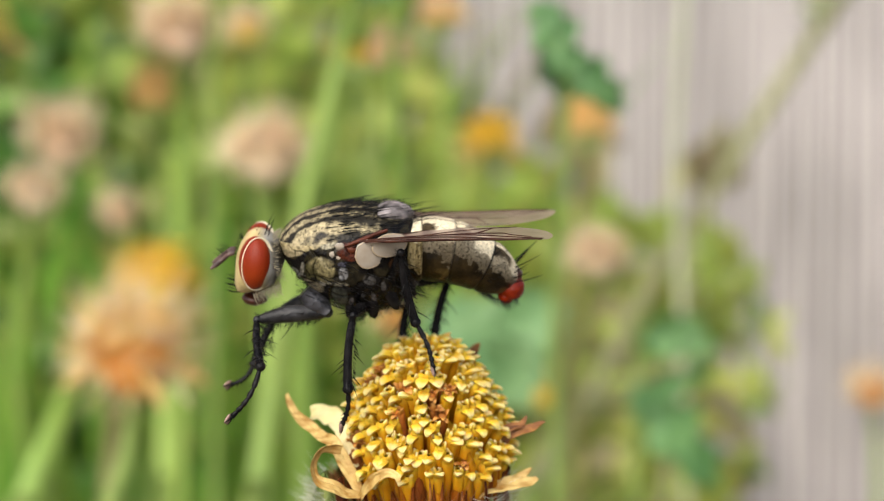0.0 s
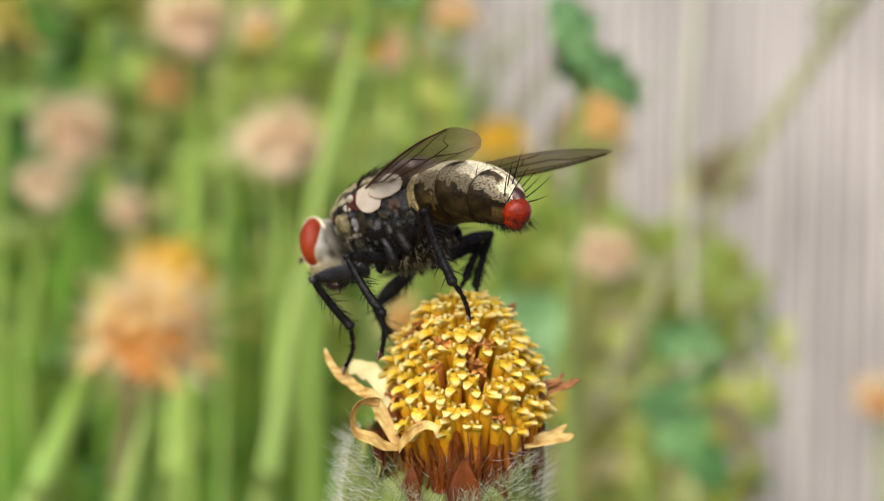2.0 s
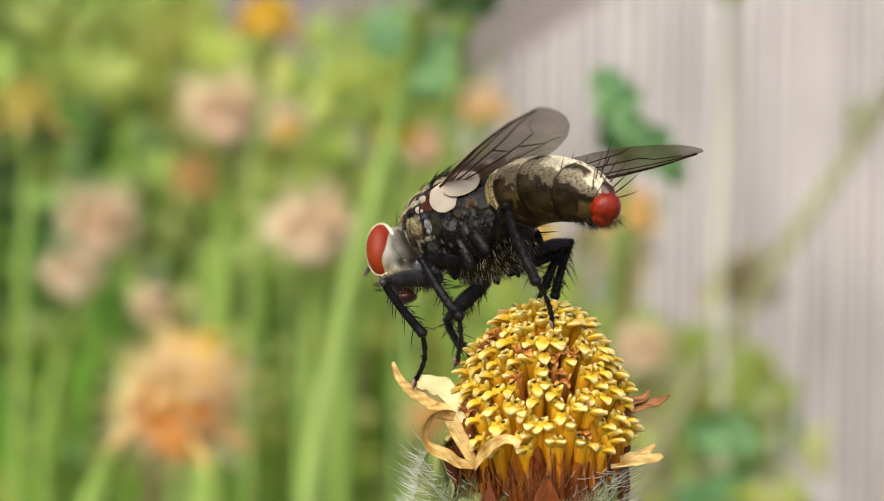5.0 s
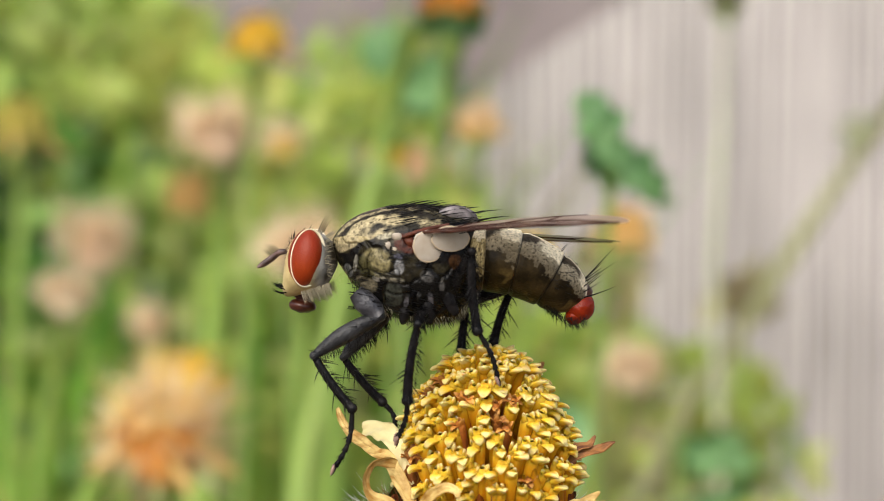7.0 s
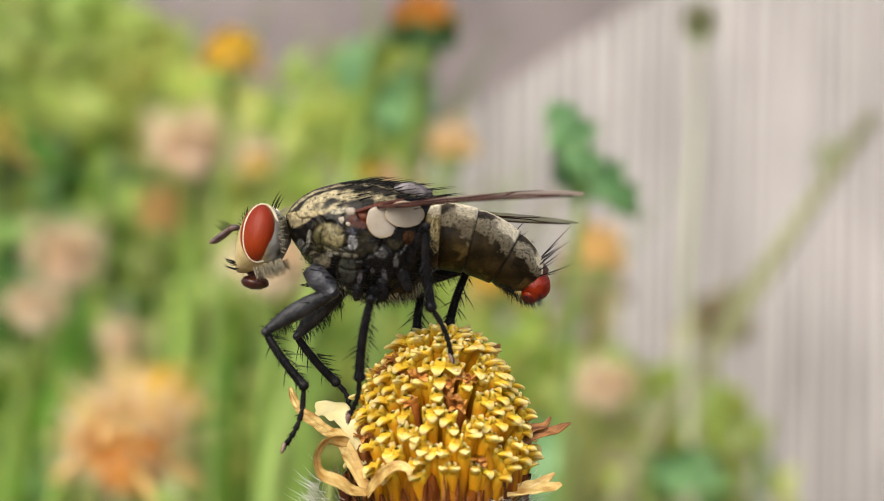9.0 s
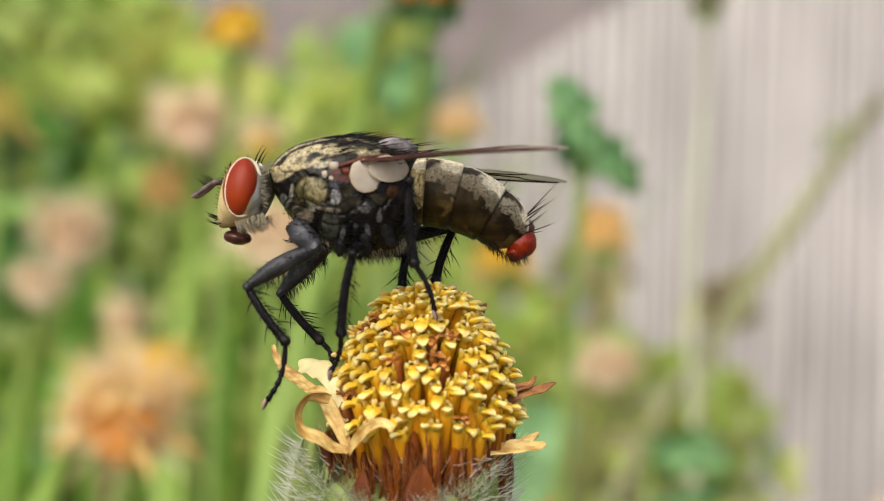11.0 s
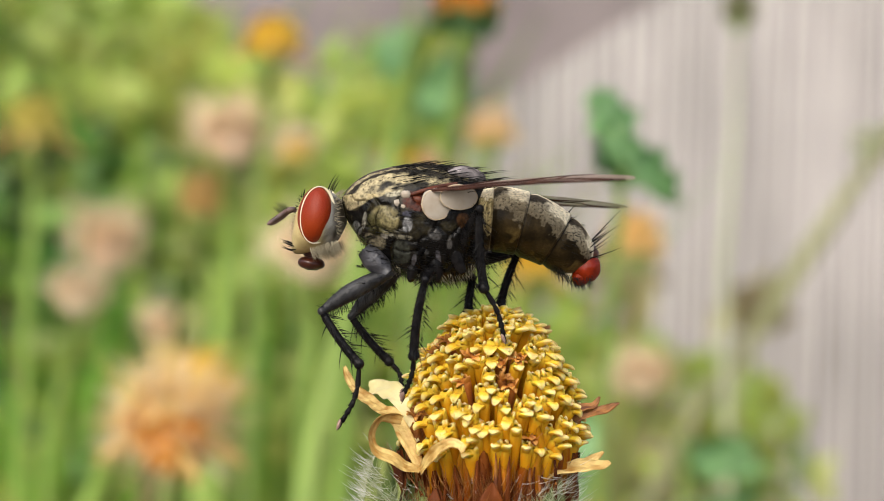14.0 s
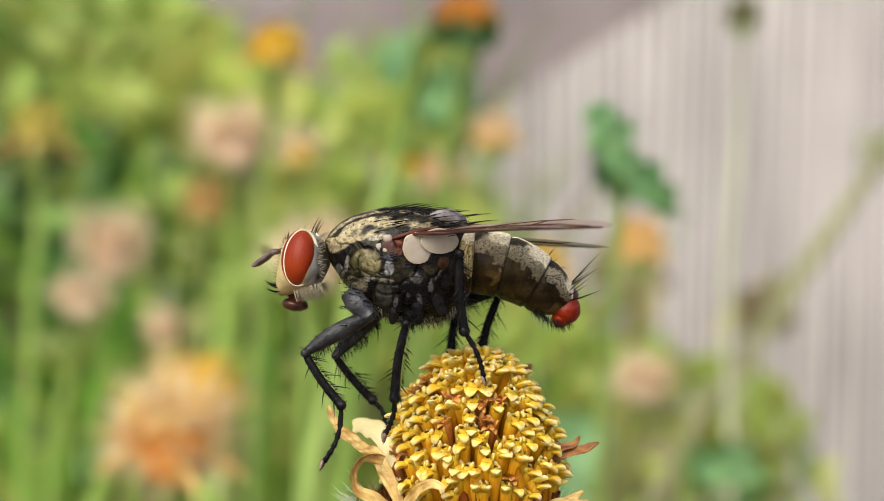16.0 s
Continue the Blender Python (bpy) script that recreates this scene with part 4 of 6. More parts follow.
def tarsus_mesh(length, bow, seed):
    """Five small joints, a pad and two claws."""
    s = Soup()
    rng = random.Random(seed)
    cuts = [0, 0.36, 0.54, 0.69, 0.81, 0.95]

    def at_(t):
        return Vector((length * t, 0, bow * math.sin(math.pi * t)))
    for a, b in zip(cuts, cuts[1:]):
        s.tube([at_(a), at_(a + (b - a) * 0.3), at_(a + (b - a) * 0.85), at_(b)], [0.06 * MM, 0.085 * MM, 0.105 * MM, 0.07 * MM], 8, 0)
        for i in range(7):
            c = rng.uniform(0, 2 * math.pi)
            p = at_(a + (b - a) * rng.uniform(0.4, 1))
            s.hair(p + Vector((0, math.cos(c), math.sin(c))) * 0.07 * MM, (0.9, math.cos(c), math.sin(c)), rng.uniform(0.1, 0.22) * MM, 0.011 * MM, None, 3, 0)
    for y in (-1, 1):
        s.ball(at_(0.99) + Vector((0.02, y * 0.1, -0.03)) * MM, (0.21 * MM, 0.11 * MM, 0.065 * MM), 9, 6, None, 1)
        s.hair(at_(0.96) + Vector((0, y * 0.05, 0.03)) * MM, (1, y * 0.7, 0.15), 0.34 * MM, 0.032 * MM, (0.1, 0, -0.7), 5, 0)
    return s.mesh("tarsus", [M_LEG, M_CLAW])


def joint_pose(a, b, ref):
    x = (b - a).normalized()
    z = (ref - x * ref.dot(x)).normalized()
    m = Matrix((x, z.cross(x), z)).transposed().to_4x4()
    m.translation = a
    return m


FLY_LEGS = []


def wing_pose(side, name, sign):
    axes = WING_AXES[side]
    x = Vector(axes[name]).normalized()
    chord = Vector((0.22, sign * 1.0, axes["slope"][name])).normalized()
    y = (chord - x * chord.dot(x)).normalized()
    m = Matrix((x, y, x.cross(y))).transposed().to_4x4()
    m.translation = Vector(axes["base"]) * MM
    return m


FLY_WINGS = []


def fly_wing(fly, side, sign):
    m = wing_pose(side, "A", sign)
    length = 7.75

    def lead(t):
        return -0.14 * math.sin(math.pi * min(1, t * 1.1)) + 0.55 * max(0, t - 0.72) ** 2 * 6

    def trail(t):
        return float(np.interp(t, [0, 0.04, 0.12, 0.25, 0.4, 0.55, 0.7, 0.82, 0.91, 0.97, 1.0], [0.15, 0.5, 1.3, 2.1, 2.6, 2.72, 2.55, 2.15, 1.65, 1.1, 0.6]))

    def on(t, q, lift=0.0):
        """A point of the blade: t along it, q from its front edge to its hind edge."""
        yy = lead(t) + (trail(t) - lead(t)) * q
        zz = 0.09 * math.sin(q * 9) * (1 - t) + 0.12 * math.sin(math.pi * t) - 0.16 * q * q * math.sin(math.pi * t)
        return Vector((length * t, yy, (zz + lift) * 1.0)) * MM
    nt_, nq = 40, 16
    v = [on(i / nt_, j / nq) for i in range(nt_ + 1) for j in range(nq + 1)]
    f = [(i * (nq + 1) + j, (i + 1) * (nq + 1) + j, (i + 1) * (nq + 1) + j + 1, i * (nq + 1) + j + 1) for i in range(nt_) for j in range(nq)]
    wing = part("wing", mesh_of("wing", v, f, M_WING), fly, "smoky transparent wing with dark veins", m)
    s = Soup()

    def vein(pairs, r):
        pts = []
        for (t0, q0), (t1, q1) in zip(pairs, pairs[1:]):
            for k in range(6):
                e = k / 6
                pts.append(on(t0 + (t1 - t0) * e, q0 + (q1 - q0) * e, 0.01))
        pts.append(on(*pairs[-1], 0.01))
        s.tube(pts, [r * MM * (1 - 0.5 * i / len(pts)) for i in range(len(pts))], 5)
    vein([(0, 0.1), (0.2, 0.0), (0.5, 0.0), (0.8, 0.0), (0.97, 0.05)], 0.06)
    vein([(0.02, 0.25), (0.2, 0.09), (0.45, 0.03), (0.6, 0.0)], 0.035)
    vein([(0.02, 0.3), (0.25, 0.14), (0.55, 0.1), (0.86, 0.02)], 0.036)
    vein([(0.05, 0.35), (0.3, 0.26), (0.6, 0.24), (0.9, 0.14), (0.97, 0.16)], 0.034)
    vein([(0.05, 0.4), (0.3, 0.42), (0.55, 0.47), (0.72, 0.5), (0.78, 0.36), (0.9, 0.26)], 0.032)
    vein([(0.06, 0.5), (0.25, 0.58), (0.5, 0.72), (0.66, 0.86), (0.7, 0.97)], 0.028)
    vein([(0.48, 0.25), (0.5, 0.46)], 0.035)
    vein([(0.56, 0.47), (0.6, 0.8)], 0.035)
    vein([(0.06, 0.55), (0.18, 0.8), (0.26, 0.92)], 0.035)
    part("vein", s.mesh("vein", [M_VEIN]), wing, "brown wing veins")
    FLY_WINGS.append((wing, side, sign))
    return wing


def build_fly():
    fly = tagged(new("flesh_fly"), "grey striped flesh fly with red eyes on the daisy", "fly")
    rng = random.Random(11)
    # body
    tops = [(480, 300, 322), (490, 284, 345), (508, 268, 372), (535, 254, 402), (570, 245, 432), (610, 241, 452), (650, 244, 458), (690, 252, 452), (722, 264, 432), (742, 284, 408), (754, 312, 375)]
    wid = [22, 44, 66, 84, 95, 98, 94, 84, 70, 52, 25]
    sec = [(u, (a + b) / 2 - 10, 0, (b - a) / 2 - 10, (b - a) / 2 + 10, w) for (u, a, b), w in zip(tops, wid)]
    v, f, c = loft(sec, 230, 260, paint_thorax, 2.15, relief_thorax)
    part("thorax", mesh_of("thorax", v, f, M_CUTICLE, paint=c), fly, "black thorax with cream stripes and mottled flanks")
    v, f, c = loft([(672, 262, 10, 14, 22, 44), (690, 259, 10, 17, 24, 46), (712, 262, 14, 17, 22, 40), (732, 268, 18, 13, 18, 26), (742, 272, 20, 4, 8, 8)], 24, 36,
                   lambda t, th, u, vv, w: mixc(DARK, (0.50, 0.44, 0.43), 0.25 + 0.3 * step(8, 18, abs(abs(w) - 16)) + 0.4 * noise.noise((u * 0.06, vv * 0.06, w * 0.06))))
    part("scutellum", mesh_of("scutellum", v, f, M_CUTICLE, paint=c), fly, "small mauve-grey shield behind the thorax")
    sec = [(716, 338, 4, 50, 58, 60), (735, 339, 4, 56, 60, 74), (762, 340, 5, 58, 60, 82), (790, 344, 10, 58, 60, 84), (818, 352, 17, 57, 59, 82), (846, 364, 24, 55, 57, 76), (872, 379, 31, 51, 54, 66), (896, 396, 37, 44, 48, 54), (915, 411, 41, 33, 38, 38), (928, 421, 43, 18, 22, 20)]
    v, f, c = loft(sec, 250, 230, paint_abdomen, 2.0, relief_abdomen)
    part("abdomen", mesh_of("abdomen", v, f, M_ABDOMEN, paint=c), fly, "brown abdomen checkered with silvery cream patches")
    s = Soup()
    turn = Matrix.Rotation(radians(40), 3, "Y")
    s.ball(D(926, 431), (26 * K, 30 * K, 27 * K), 24, 16, turn, 0, 0.07)
    s.ball(D(915, 447), (17 * K, 22 * K, 17 * K), 16, 10, turn, 0, 0.1)
    part("tail_tip", s.mesh("tail_tip", [M_TAIL]), fly, "shiny red tip of the abdomen")
    s = Soup()
    s.tube([D(908, 402), D(924, 403), D(936, 412), D(941, 424)], [30 * K, 26 * K, 17 * K, 5 * K], 16)
    part("tail_collar", s.mesh("tail_collar", [M_BEAK]), fly, "dark reddish collar round the tail tip")
    # head
    v, f, c = loft([(392, 352, 8, 26, 42, 26), (400, 346, 8, 42, 58, 50), (415, 342, 6, 54, 62, 70), (432, 340, 4, 57, 60, 80), (450, 340, 2, 53, 57, 80), (464, 338, 0, 44, 50, 66), (476, 334, 0, 30, 36, 44), (486, 330, 0, 16, 20, 22)], 60, 64, paint_head, 2.2)
    head = part("head", mesh_of("head", v, f, M_HEAD, paint=c), fly, "cream and silver-grey head")
    for side, sg in LEFT_RIGHT:
        s = Soup()
        turn = Matrix.Rotation(radians(sg * 22), 3, "Z") @ Matrix.Rotation(radians(9), 3, "Y")
        s.ball(D(433, 334, sg * 50), (30 * K, 38 * K, 52 * K), 40, 28, turn)
        part("eye", s.mesh("eye", [M_EYE]), head, "large brick-red compound eye")
        s = Soup()
        ring = []
        for i in range(33):
            a = 2 * math.pi * i / 32
            ring.append(D(434, 334, sg * 50) + turn @ Vector((math.cos(a) * 30, -sg * 10, math.sin(a) * 51.5)) * K)
        s.tube(ring, [(1.3 + 3.0 * max(0.0, math.cos(2 * math.pi * i / 32))) * K for i in range(33)], 8)
        part("eye_rim", s.mesh("eye_rim", [M_RIM]), head, "cream rim of the eye")
        s = Soup()
        s.tube([D(392, 322, sg * 12), D(383, 323, sg * 14), D(378, 326, sg * 15)], [5 * K, 5.5 * K, 4 * K], 8)
        s.tube([D(379, 325, sg * 15), D(366, 335, sg * 17), D(350, 346, sg * 19), D(343, 350, sg * 20)], [4 * K, 5.2 * K, 4.6 * K, 2 * K], 10)
        for i in range(5):
            s.hair(D(380 - 3 * i, 324 + 2 * i, sg * 15), (-0.5 - 0.1 * i, sg * -0.2, 1), (16 + 4 * (i % 3)) * K, 0.9 * K, (-0.4, 0, 0.1), 4, 1)
        part("antenna", s.mesh("antenna", [M_ANTENNA, M_BRISTLE]), head, "stubby pinkish brown antenna")
    s = Soup()
    s.tube([D(420, 392), D(424, 408), D(424, 418)], [20 * K, 13 * K, 12 * K], 14)
    s.ball(D(421, 421), (25 * K, 24 * K, 13 * K), 20, 12, Matrix.Rotation(radians(8), 3, "Y"), 0, 0.12)
    part("proboscis", s.mesh("proboscis", [M_BEAK]), head, "folded dark brown mouthparts")
    s = Soup()
    for i in range(480):
        w = rng.uniform(-66, 66)
        u = rng.uniform(425, 474)
        s.hair(D(u, 385 + (474 - u) * 0.3 - abs(w) * 0.1, w), (rng.uniform(-0.1, 0.5), -w * 0.006, -1), rng.uniform(10, 28) * K, 0.42 * K, (0.3, 0, 0), 3)
    for i in range(130):
        a = rng.uniform(-1, 3.6)
        s.hair(D(470 + rng.uniform(-4, 6), 334 - 40 * math.sin(a), 58 * math.cos(a)), (0.8, -math.cos(a) * 0.5, math.sin(a) * 0.6), rng.uniform(8, 18) * K, 0.45 * K, None, 3)
    part("beard", s.mesh("beard", [M_PALE_HAIR]), head, "pale hairs under the head")
    s = Soup()
    for i in range(340):
        u = rng.uniform(560, 735)
        w = rng.uniform(-55, 55)
        bot = float(np.interp(u, [535, 570, 610, 650, 690, 722, 745], [402, 432, 452, 458, 452, 432, 405]))
        s.hair(D(u, bot - abs(w) * 0.25, w), (rng.uniform(-0.3, 0.6), -w * 0.01, -1), rng.uniform(8, 20) * K, 0.4 * K, (0.3, 0, 0), 3)
    tagged(part("belly_fuzz", s.mesh("belly_fuzz", [M_PALE_HAIR]), fly, "pale fuzz under the thorax"), kind="stuff")
    s = Soup()
    for i in range(14):
        w = rng.choice((-1, 1)) * rng.uniform(6, 26)
        u = rng.uniform(398, 462)
        top = float(np.interp(u, [392, 400, 415, 432, 450, 465], [326, 304, 288, 283, 287, 294]))
        s.hair(D(u, top + 2, w), ((u - 425) * 0.012, -w * 0.012, 1), rng.uniform(7, 15) * K, 0.8 * K, (0.5, 0, 0), 4)
    for sg in (-1, 1):
        for u, ln in ((454, 34), (461, 24)):
            s.hair(D(u, 288, sg * 18), (0.35, -sg * 0.3, 1), ln * K, 1.2 * K, (0.35, 0, 0), 4)
        for i in range(9):
            s.hair(D(398 - rng.uniform(0, 8), 390 + rng.uniform(-6, 10), sg * rng.uniform(14, 34)), (-1, -sg * 0.2, rng.uniform(-0.1, 0.4)), rng.uniform(14, 30) * K, 1.0 * K, (0, 0, 0.3), 4)
        for i in range(14):
            vv = 300 + i * 6
            s.hair(D(float(np.interp(vv, [296, 320, 350, 390], [408, 397, 391, 394])), vv, sg * rng.uniform(14, 24)), (-0.8, -sg * 0.5, 0.5), rng.uniform(7, 14) * K, 0.7 * K, None, 3)
    part("head_bristle", s.mesh("head_bristle", [M_BRISTLE]), head, "black bristles on the head")
    # bristles of the back and belly
    s = Soup()
    for i in range(760):
        u = rng.uniform(484, 742)
        w = rng.uniform(-88, 88)
        half = float(np.interp(u, [480, 508, 570, 610, 690, 742], [22, 66, 95, 98, 84, 52]))
        if abs(w) > half * 0.96:
            continue
        top = float(np.interp(u, [480, 490, 508, 535, 570, 610, 650, 690, 722, 742], [300, 284, 268, 254, 245, 241, 244, 252, 264, 284]))
        hgt = float(np.interp(u, [480, 570, 650, 740], [20, 85, 95, 60]))
        v = top + hgt * (1 - math.sqrt(max(0, 1 - abs(w / half) ** 2.15)))
        big = i % 5 == 0
        s.hair(D(u, v, w), (1.0, -w * 0.008 + rng.uniform(-0.2, 0.2), rng.uniform(0.05, 0.4)), (rng.uniform(24, 44) if big else rng.uniform(9, 18)) * K, (1.15 if big else 0.65) * K, (0.5, 0, -0.1), 4)
    for u, v, w, ln in [(520, 262, 38, 40), (548, 251, 38, 44), (580, 244, 40, 46), (615, 241, 40, 50), (650, 244, 40, 54), (685, 250, 30, 50), (712, 257, 20, 62), (735, 268, 26, 54)]:
        for sg in (-1, 1):
            s.hair(D(u, v + 4, sg * w), (1, -sg * 0.1, 0.2), ln * K, 1.0 * K, (0.45, 0, -0.1), 4)
    for i in range(210):
        u = rng.uniform(500, 745)
        w = rng.uniform(-60, 60)
        bot = float(np.interp(u, [490, 508, 535, 570, 610, 650, 690, 722, 745], [345, 372, 402, 432, 452, 458, 452, 432, 405]))
        s.hair(D(u, bot - abs(w) * 0.25, w), (rng.uniform(-0.3, 0.5), -w * 0.01, -1), rng.uniform(9, 24) * K, 0.7 * K, (0.2, 0, 0), 3)
    for i in range(420):
        sg = rng.choice((-1, 1))
        u = rng.uniform(500, 735)
        v = rng.uniform(325, 430)
        if 615 < u < 745 and v < 352:
            continue
        s.hair(D(u, v, sg * 88 * math.sqrt(max(0.05, 1 - ((u - 610) / 140) ** 2)) * math.sqrt(max(0.1, 1 - ((v - 350) / 112) ** 2))), (0.6, -sg * 0.8, -0.1), (rng.uniform(10, 26) if i % 4 else rng.uniform(26, 46)) * K, (0.8 if i % 4 else 1.2) * K, (0.4, 0, -0.1), 3)
    tagged(part("body_bristle", s.mesh("body_bristle", [M_BRISTLE]), fly, "black bristles on back and flanks"), kind="stuff")
    s = Soup()
    for i in range(10):
        a = radians(-30 + 240 * i / 9)
        root = D(936 - 6 * abs(math.cos(a)), 402 - 22 * math.sin(a), 30 * math.cos(a))
        s.hair(root, (1, -math.cos(a) * 0.8 + rng.uniform(-0.3, 0.3), 0.45 + 0.5 * math.sin(a) + rng.uniform(-0.3, 0.3)), rng.uniform(34, 70) * K, 1.35 * K, (0.3, 0, 0.25), 4)
    for w in (-44, -16, 16, 44):
        s.hair(D(880, 342 + abs(w) * 0.35, w), (0.7 + rng.uniform(-0.2, 0.2), -w * 0.012 + rng.uniform(-0.2, 0.2), 0.85), rng.uniform(34, 52) * K, 1.1 * K, (0.35, 0, 0.1), 4)
    for i in range(260):
        u = rng.uniform(858, 934)
        w = rng.uniform(-36, 36)
        v = float(np.interp(u, [862, 890, 912, 930], [428, 448, 458, 452])) - abs(w) * 0.25
        s.hair(D(u, v, w), (rng.uniform(-0.2, 0.7), -w * 0.02, -1), rng.uniform(12, 26) * K, 0.5 * K, (0.2, 0, 0), 3)
    for i in range(420):
        u = rng.uniform(735, 900)
        a = rng.uniform(-0.2, 3.34)
        c0 = float(np.interp(u, [735, 790, 846, 896], [339, 344, 364, 396]))
        h0 = float(np.interp(u, [735, 790, 846, 896], [56, 58, 55, 44]))
        s.hair(D(u + 0.35 * h0 * math.sin(a) * step(790, 896, u), c0 - h0 * math.sin(a), h0 * 1.35 * math.cos(a)), (1, -math.cos(a) * 0.45, 0.4 * math.sin(a) - 0.3), rng.uniform(6, 12) * K, 0.6 * K, (0.3, 0, -0.2), 3)
    tagged(part("tail_bristle", s.mesh("tail_bristle", [M_BRISTLE]), fly, "long black bristles round the tail"), kind="stuff")
    # wing roots
    for side, sg in LEFT_RIGHT:
        s = Soup()
        s.ball(D(654, 317, sg * 97), (29 * K, 3.5 * K, 28 * K), 30, 16, Matrix.Rotation(radians(sg * 22), 3, "Z"), 0, 0.12)
        s.ball(D(693, 304, sg * 89), (37 * K, 3.5 * K, 23 * K), 30, 16, Matrix.Rotation(radians(sg * 24), 3, "Z"), 0, 0.05)
        cal = part("calypter", s.mesh("calypter", [M_CALYPTER]), fly, "milky white scale below the wing root")
        s = Soup()
        for (u, v, w, ru, rv, tn) in ((654, 317, 98, 28, 27, 22), (693, 304, 90, 36, 22, 24)):
            ring = [D(u, v, sg * w) + Matrix.Rotation(radians(sg * tn), 3, "Z") @ Vector((math.cos(a) * ru, 0, math.sin(a) * rv)) * K for a in [2 * math.pi * i / 28 for i in range(29)]]
            s.tube(ring, [0.8 * K] * 29, 6)
        part("calypter_rim", s.mesh("calypter_rim", [M_CALYPTER_RIM]), cal, "yellowish thickened rim")
        s = Soup()
        s.tube([D(606, 300, sg * 92), D(616, 297, sg * 94), D(632, 292, sg * 93), D(648, 288, sg * 88), D(668, 283, sg * 80), D(690, 279, sg * 72)],
               [2 * K, 3.5 * K, 4 * K, 5 * K, 4 * K, 3 * K], 10)
        s.ball(D(621, 309, sg * 91), (10 * K, 5 * K, 9 * K), 16, 10, None, 0, 0.4)
        part("wing_hinge", s.mesh("wing_hinge", [M_HINGE]), fly, "reddish brown wing root")
        for (u, v, w, rr) in ((583, 314, 95, 6.5), (595, 321, 97, 5), (599, 299, 94, 7.5)):
            s = Soup()
            s.ball(D(u, v, sg * w), (rr * 1.15 * K, rr * 0.5 * K, rr * K), 12, 8, None, 0, 0.3)
            part("flank_knob", s.mesh("flank_knob", [M_CALYPTER]), fly, "small cream knob on the flank")
        # dark folds of the lower flank
        for (u, v, w, ru, rv, lean) in ((612, 430, 58, 12, 34, 12), (650, 424, 64, 14, 40, -6), (684, 408, 64, 14, 44, -22), (714, 394, 54, 12, 40, -30), (632, 398, 80, 9, 20, 30)):
            s = Soup()
            s.ball(D(u, v - 8, sg * w), (ru * K, ru * K, rv * K), 18, 14, Matrix.Rotation(radians(lean), 3, "Y"), 0, 0.12)
            part("hip_plate", s.mesh("hip_plate", [M_LEG]), fly, "glossy black hip plate")
        fly_wing(fly, side, sg)
    # legs
    spec = {"front": (16.5, 8.5, 80), "mid": (12, 9, 24), "hind": (13, 9, 30)}
    for k, (leg, poses) in enumerate(LEG_JOINTS.items()):
        where = leg.split("_")[0]
        rf, rt, fr = spec[where]
        a, b, c, d = [Vector(p) * MM for p in poses["A"]]
        ref_f, ref_t = Vector((0, 0, 1)), Vector((-1, 0, 0.2))
        parts = [
            part("femur", leg_mesh("femur", (b - a).length, rf * 0.75 * K, rf * K, 7 * K, M_FEMUR if where == "front" else M_LEG, fr, 4, k + 1, 0.36), fly, "stout black thigh"),
            part("tibia", leg_mesh("tibia", (c - b).length, 7 * K, rt * 0.9 * K, rt * K, M_LEG, 0, 17, k + 21), fly, "thin black shin with spines"),
            part("tarsus", tarsus_mesh((d - c).length, 0.12 * MM if where != "front" else 0.22 * MM, k + 41), fly, "black jointed foot with pale pads and claws"),
        ]
        FLY_LEGS.append((parts, poses))
        s = Soup()
        if where == "front":
            root = a + Vector((-42 * K, 4 * K if a.y < 0 else -4 * K, 44 * K))
            s.tube([root, root.lerp(a, 0.35), root.lerp(a, 0.75), a], [15 * K, 22 * K, 20 * K, 12 * K], 16)
            mat = M_COXA
        else:
            root = a + Vector((6 * K, 22 * K if a.y < 0 else -22 * K, 34 * K))
            s.tube([root, root.lerp(a, 0.6), a + (a - root) * 0.15], [20 * K, 20 * K, 13 * K], 12)
            mat = M_LEG
        part("coxa", s.mesh("coxa", [mat]), fly, "dark hip joint")
    return fly


flesh_fly = build_fly()


# ---------------------------------------------------------------- plants behind
def stem_part(points, radius, mat, parent, label, sides=8):
    s = Soup()
    s.tube(points, [radius] * len(points), sides)
    return part("stem", s.mesh("stem", [mat]), parent, label)


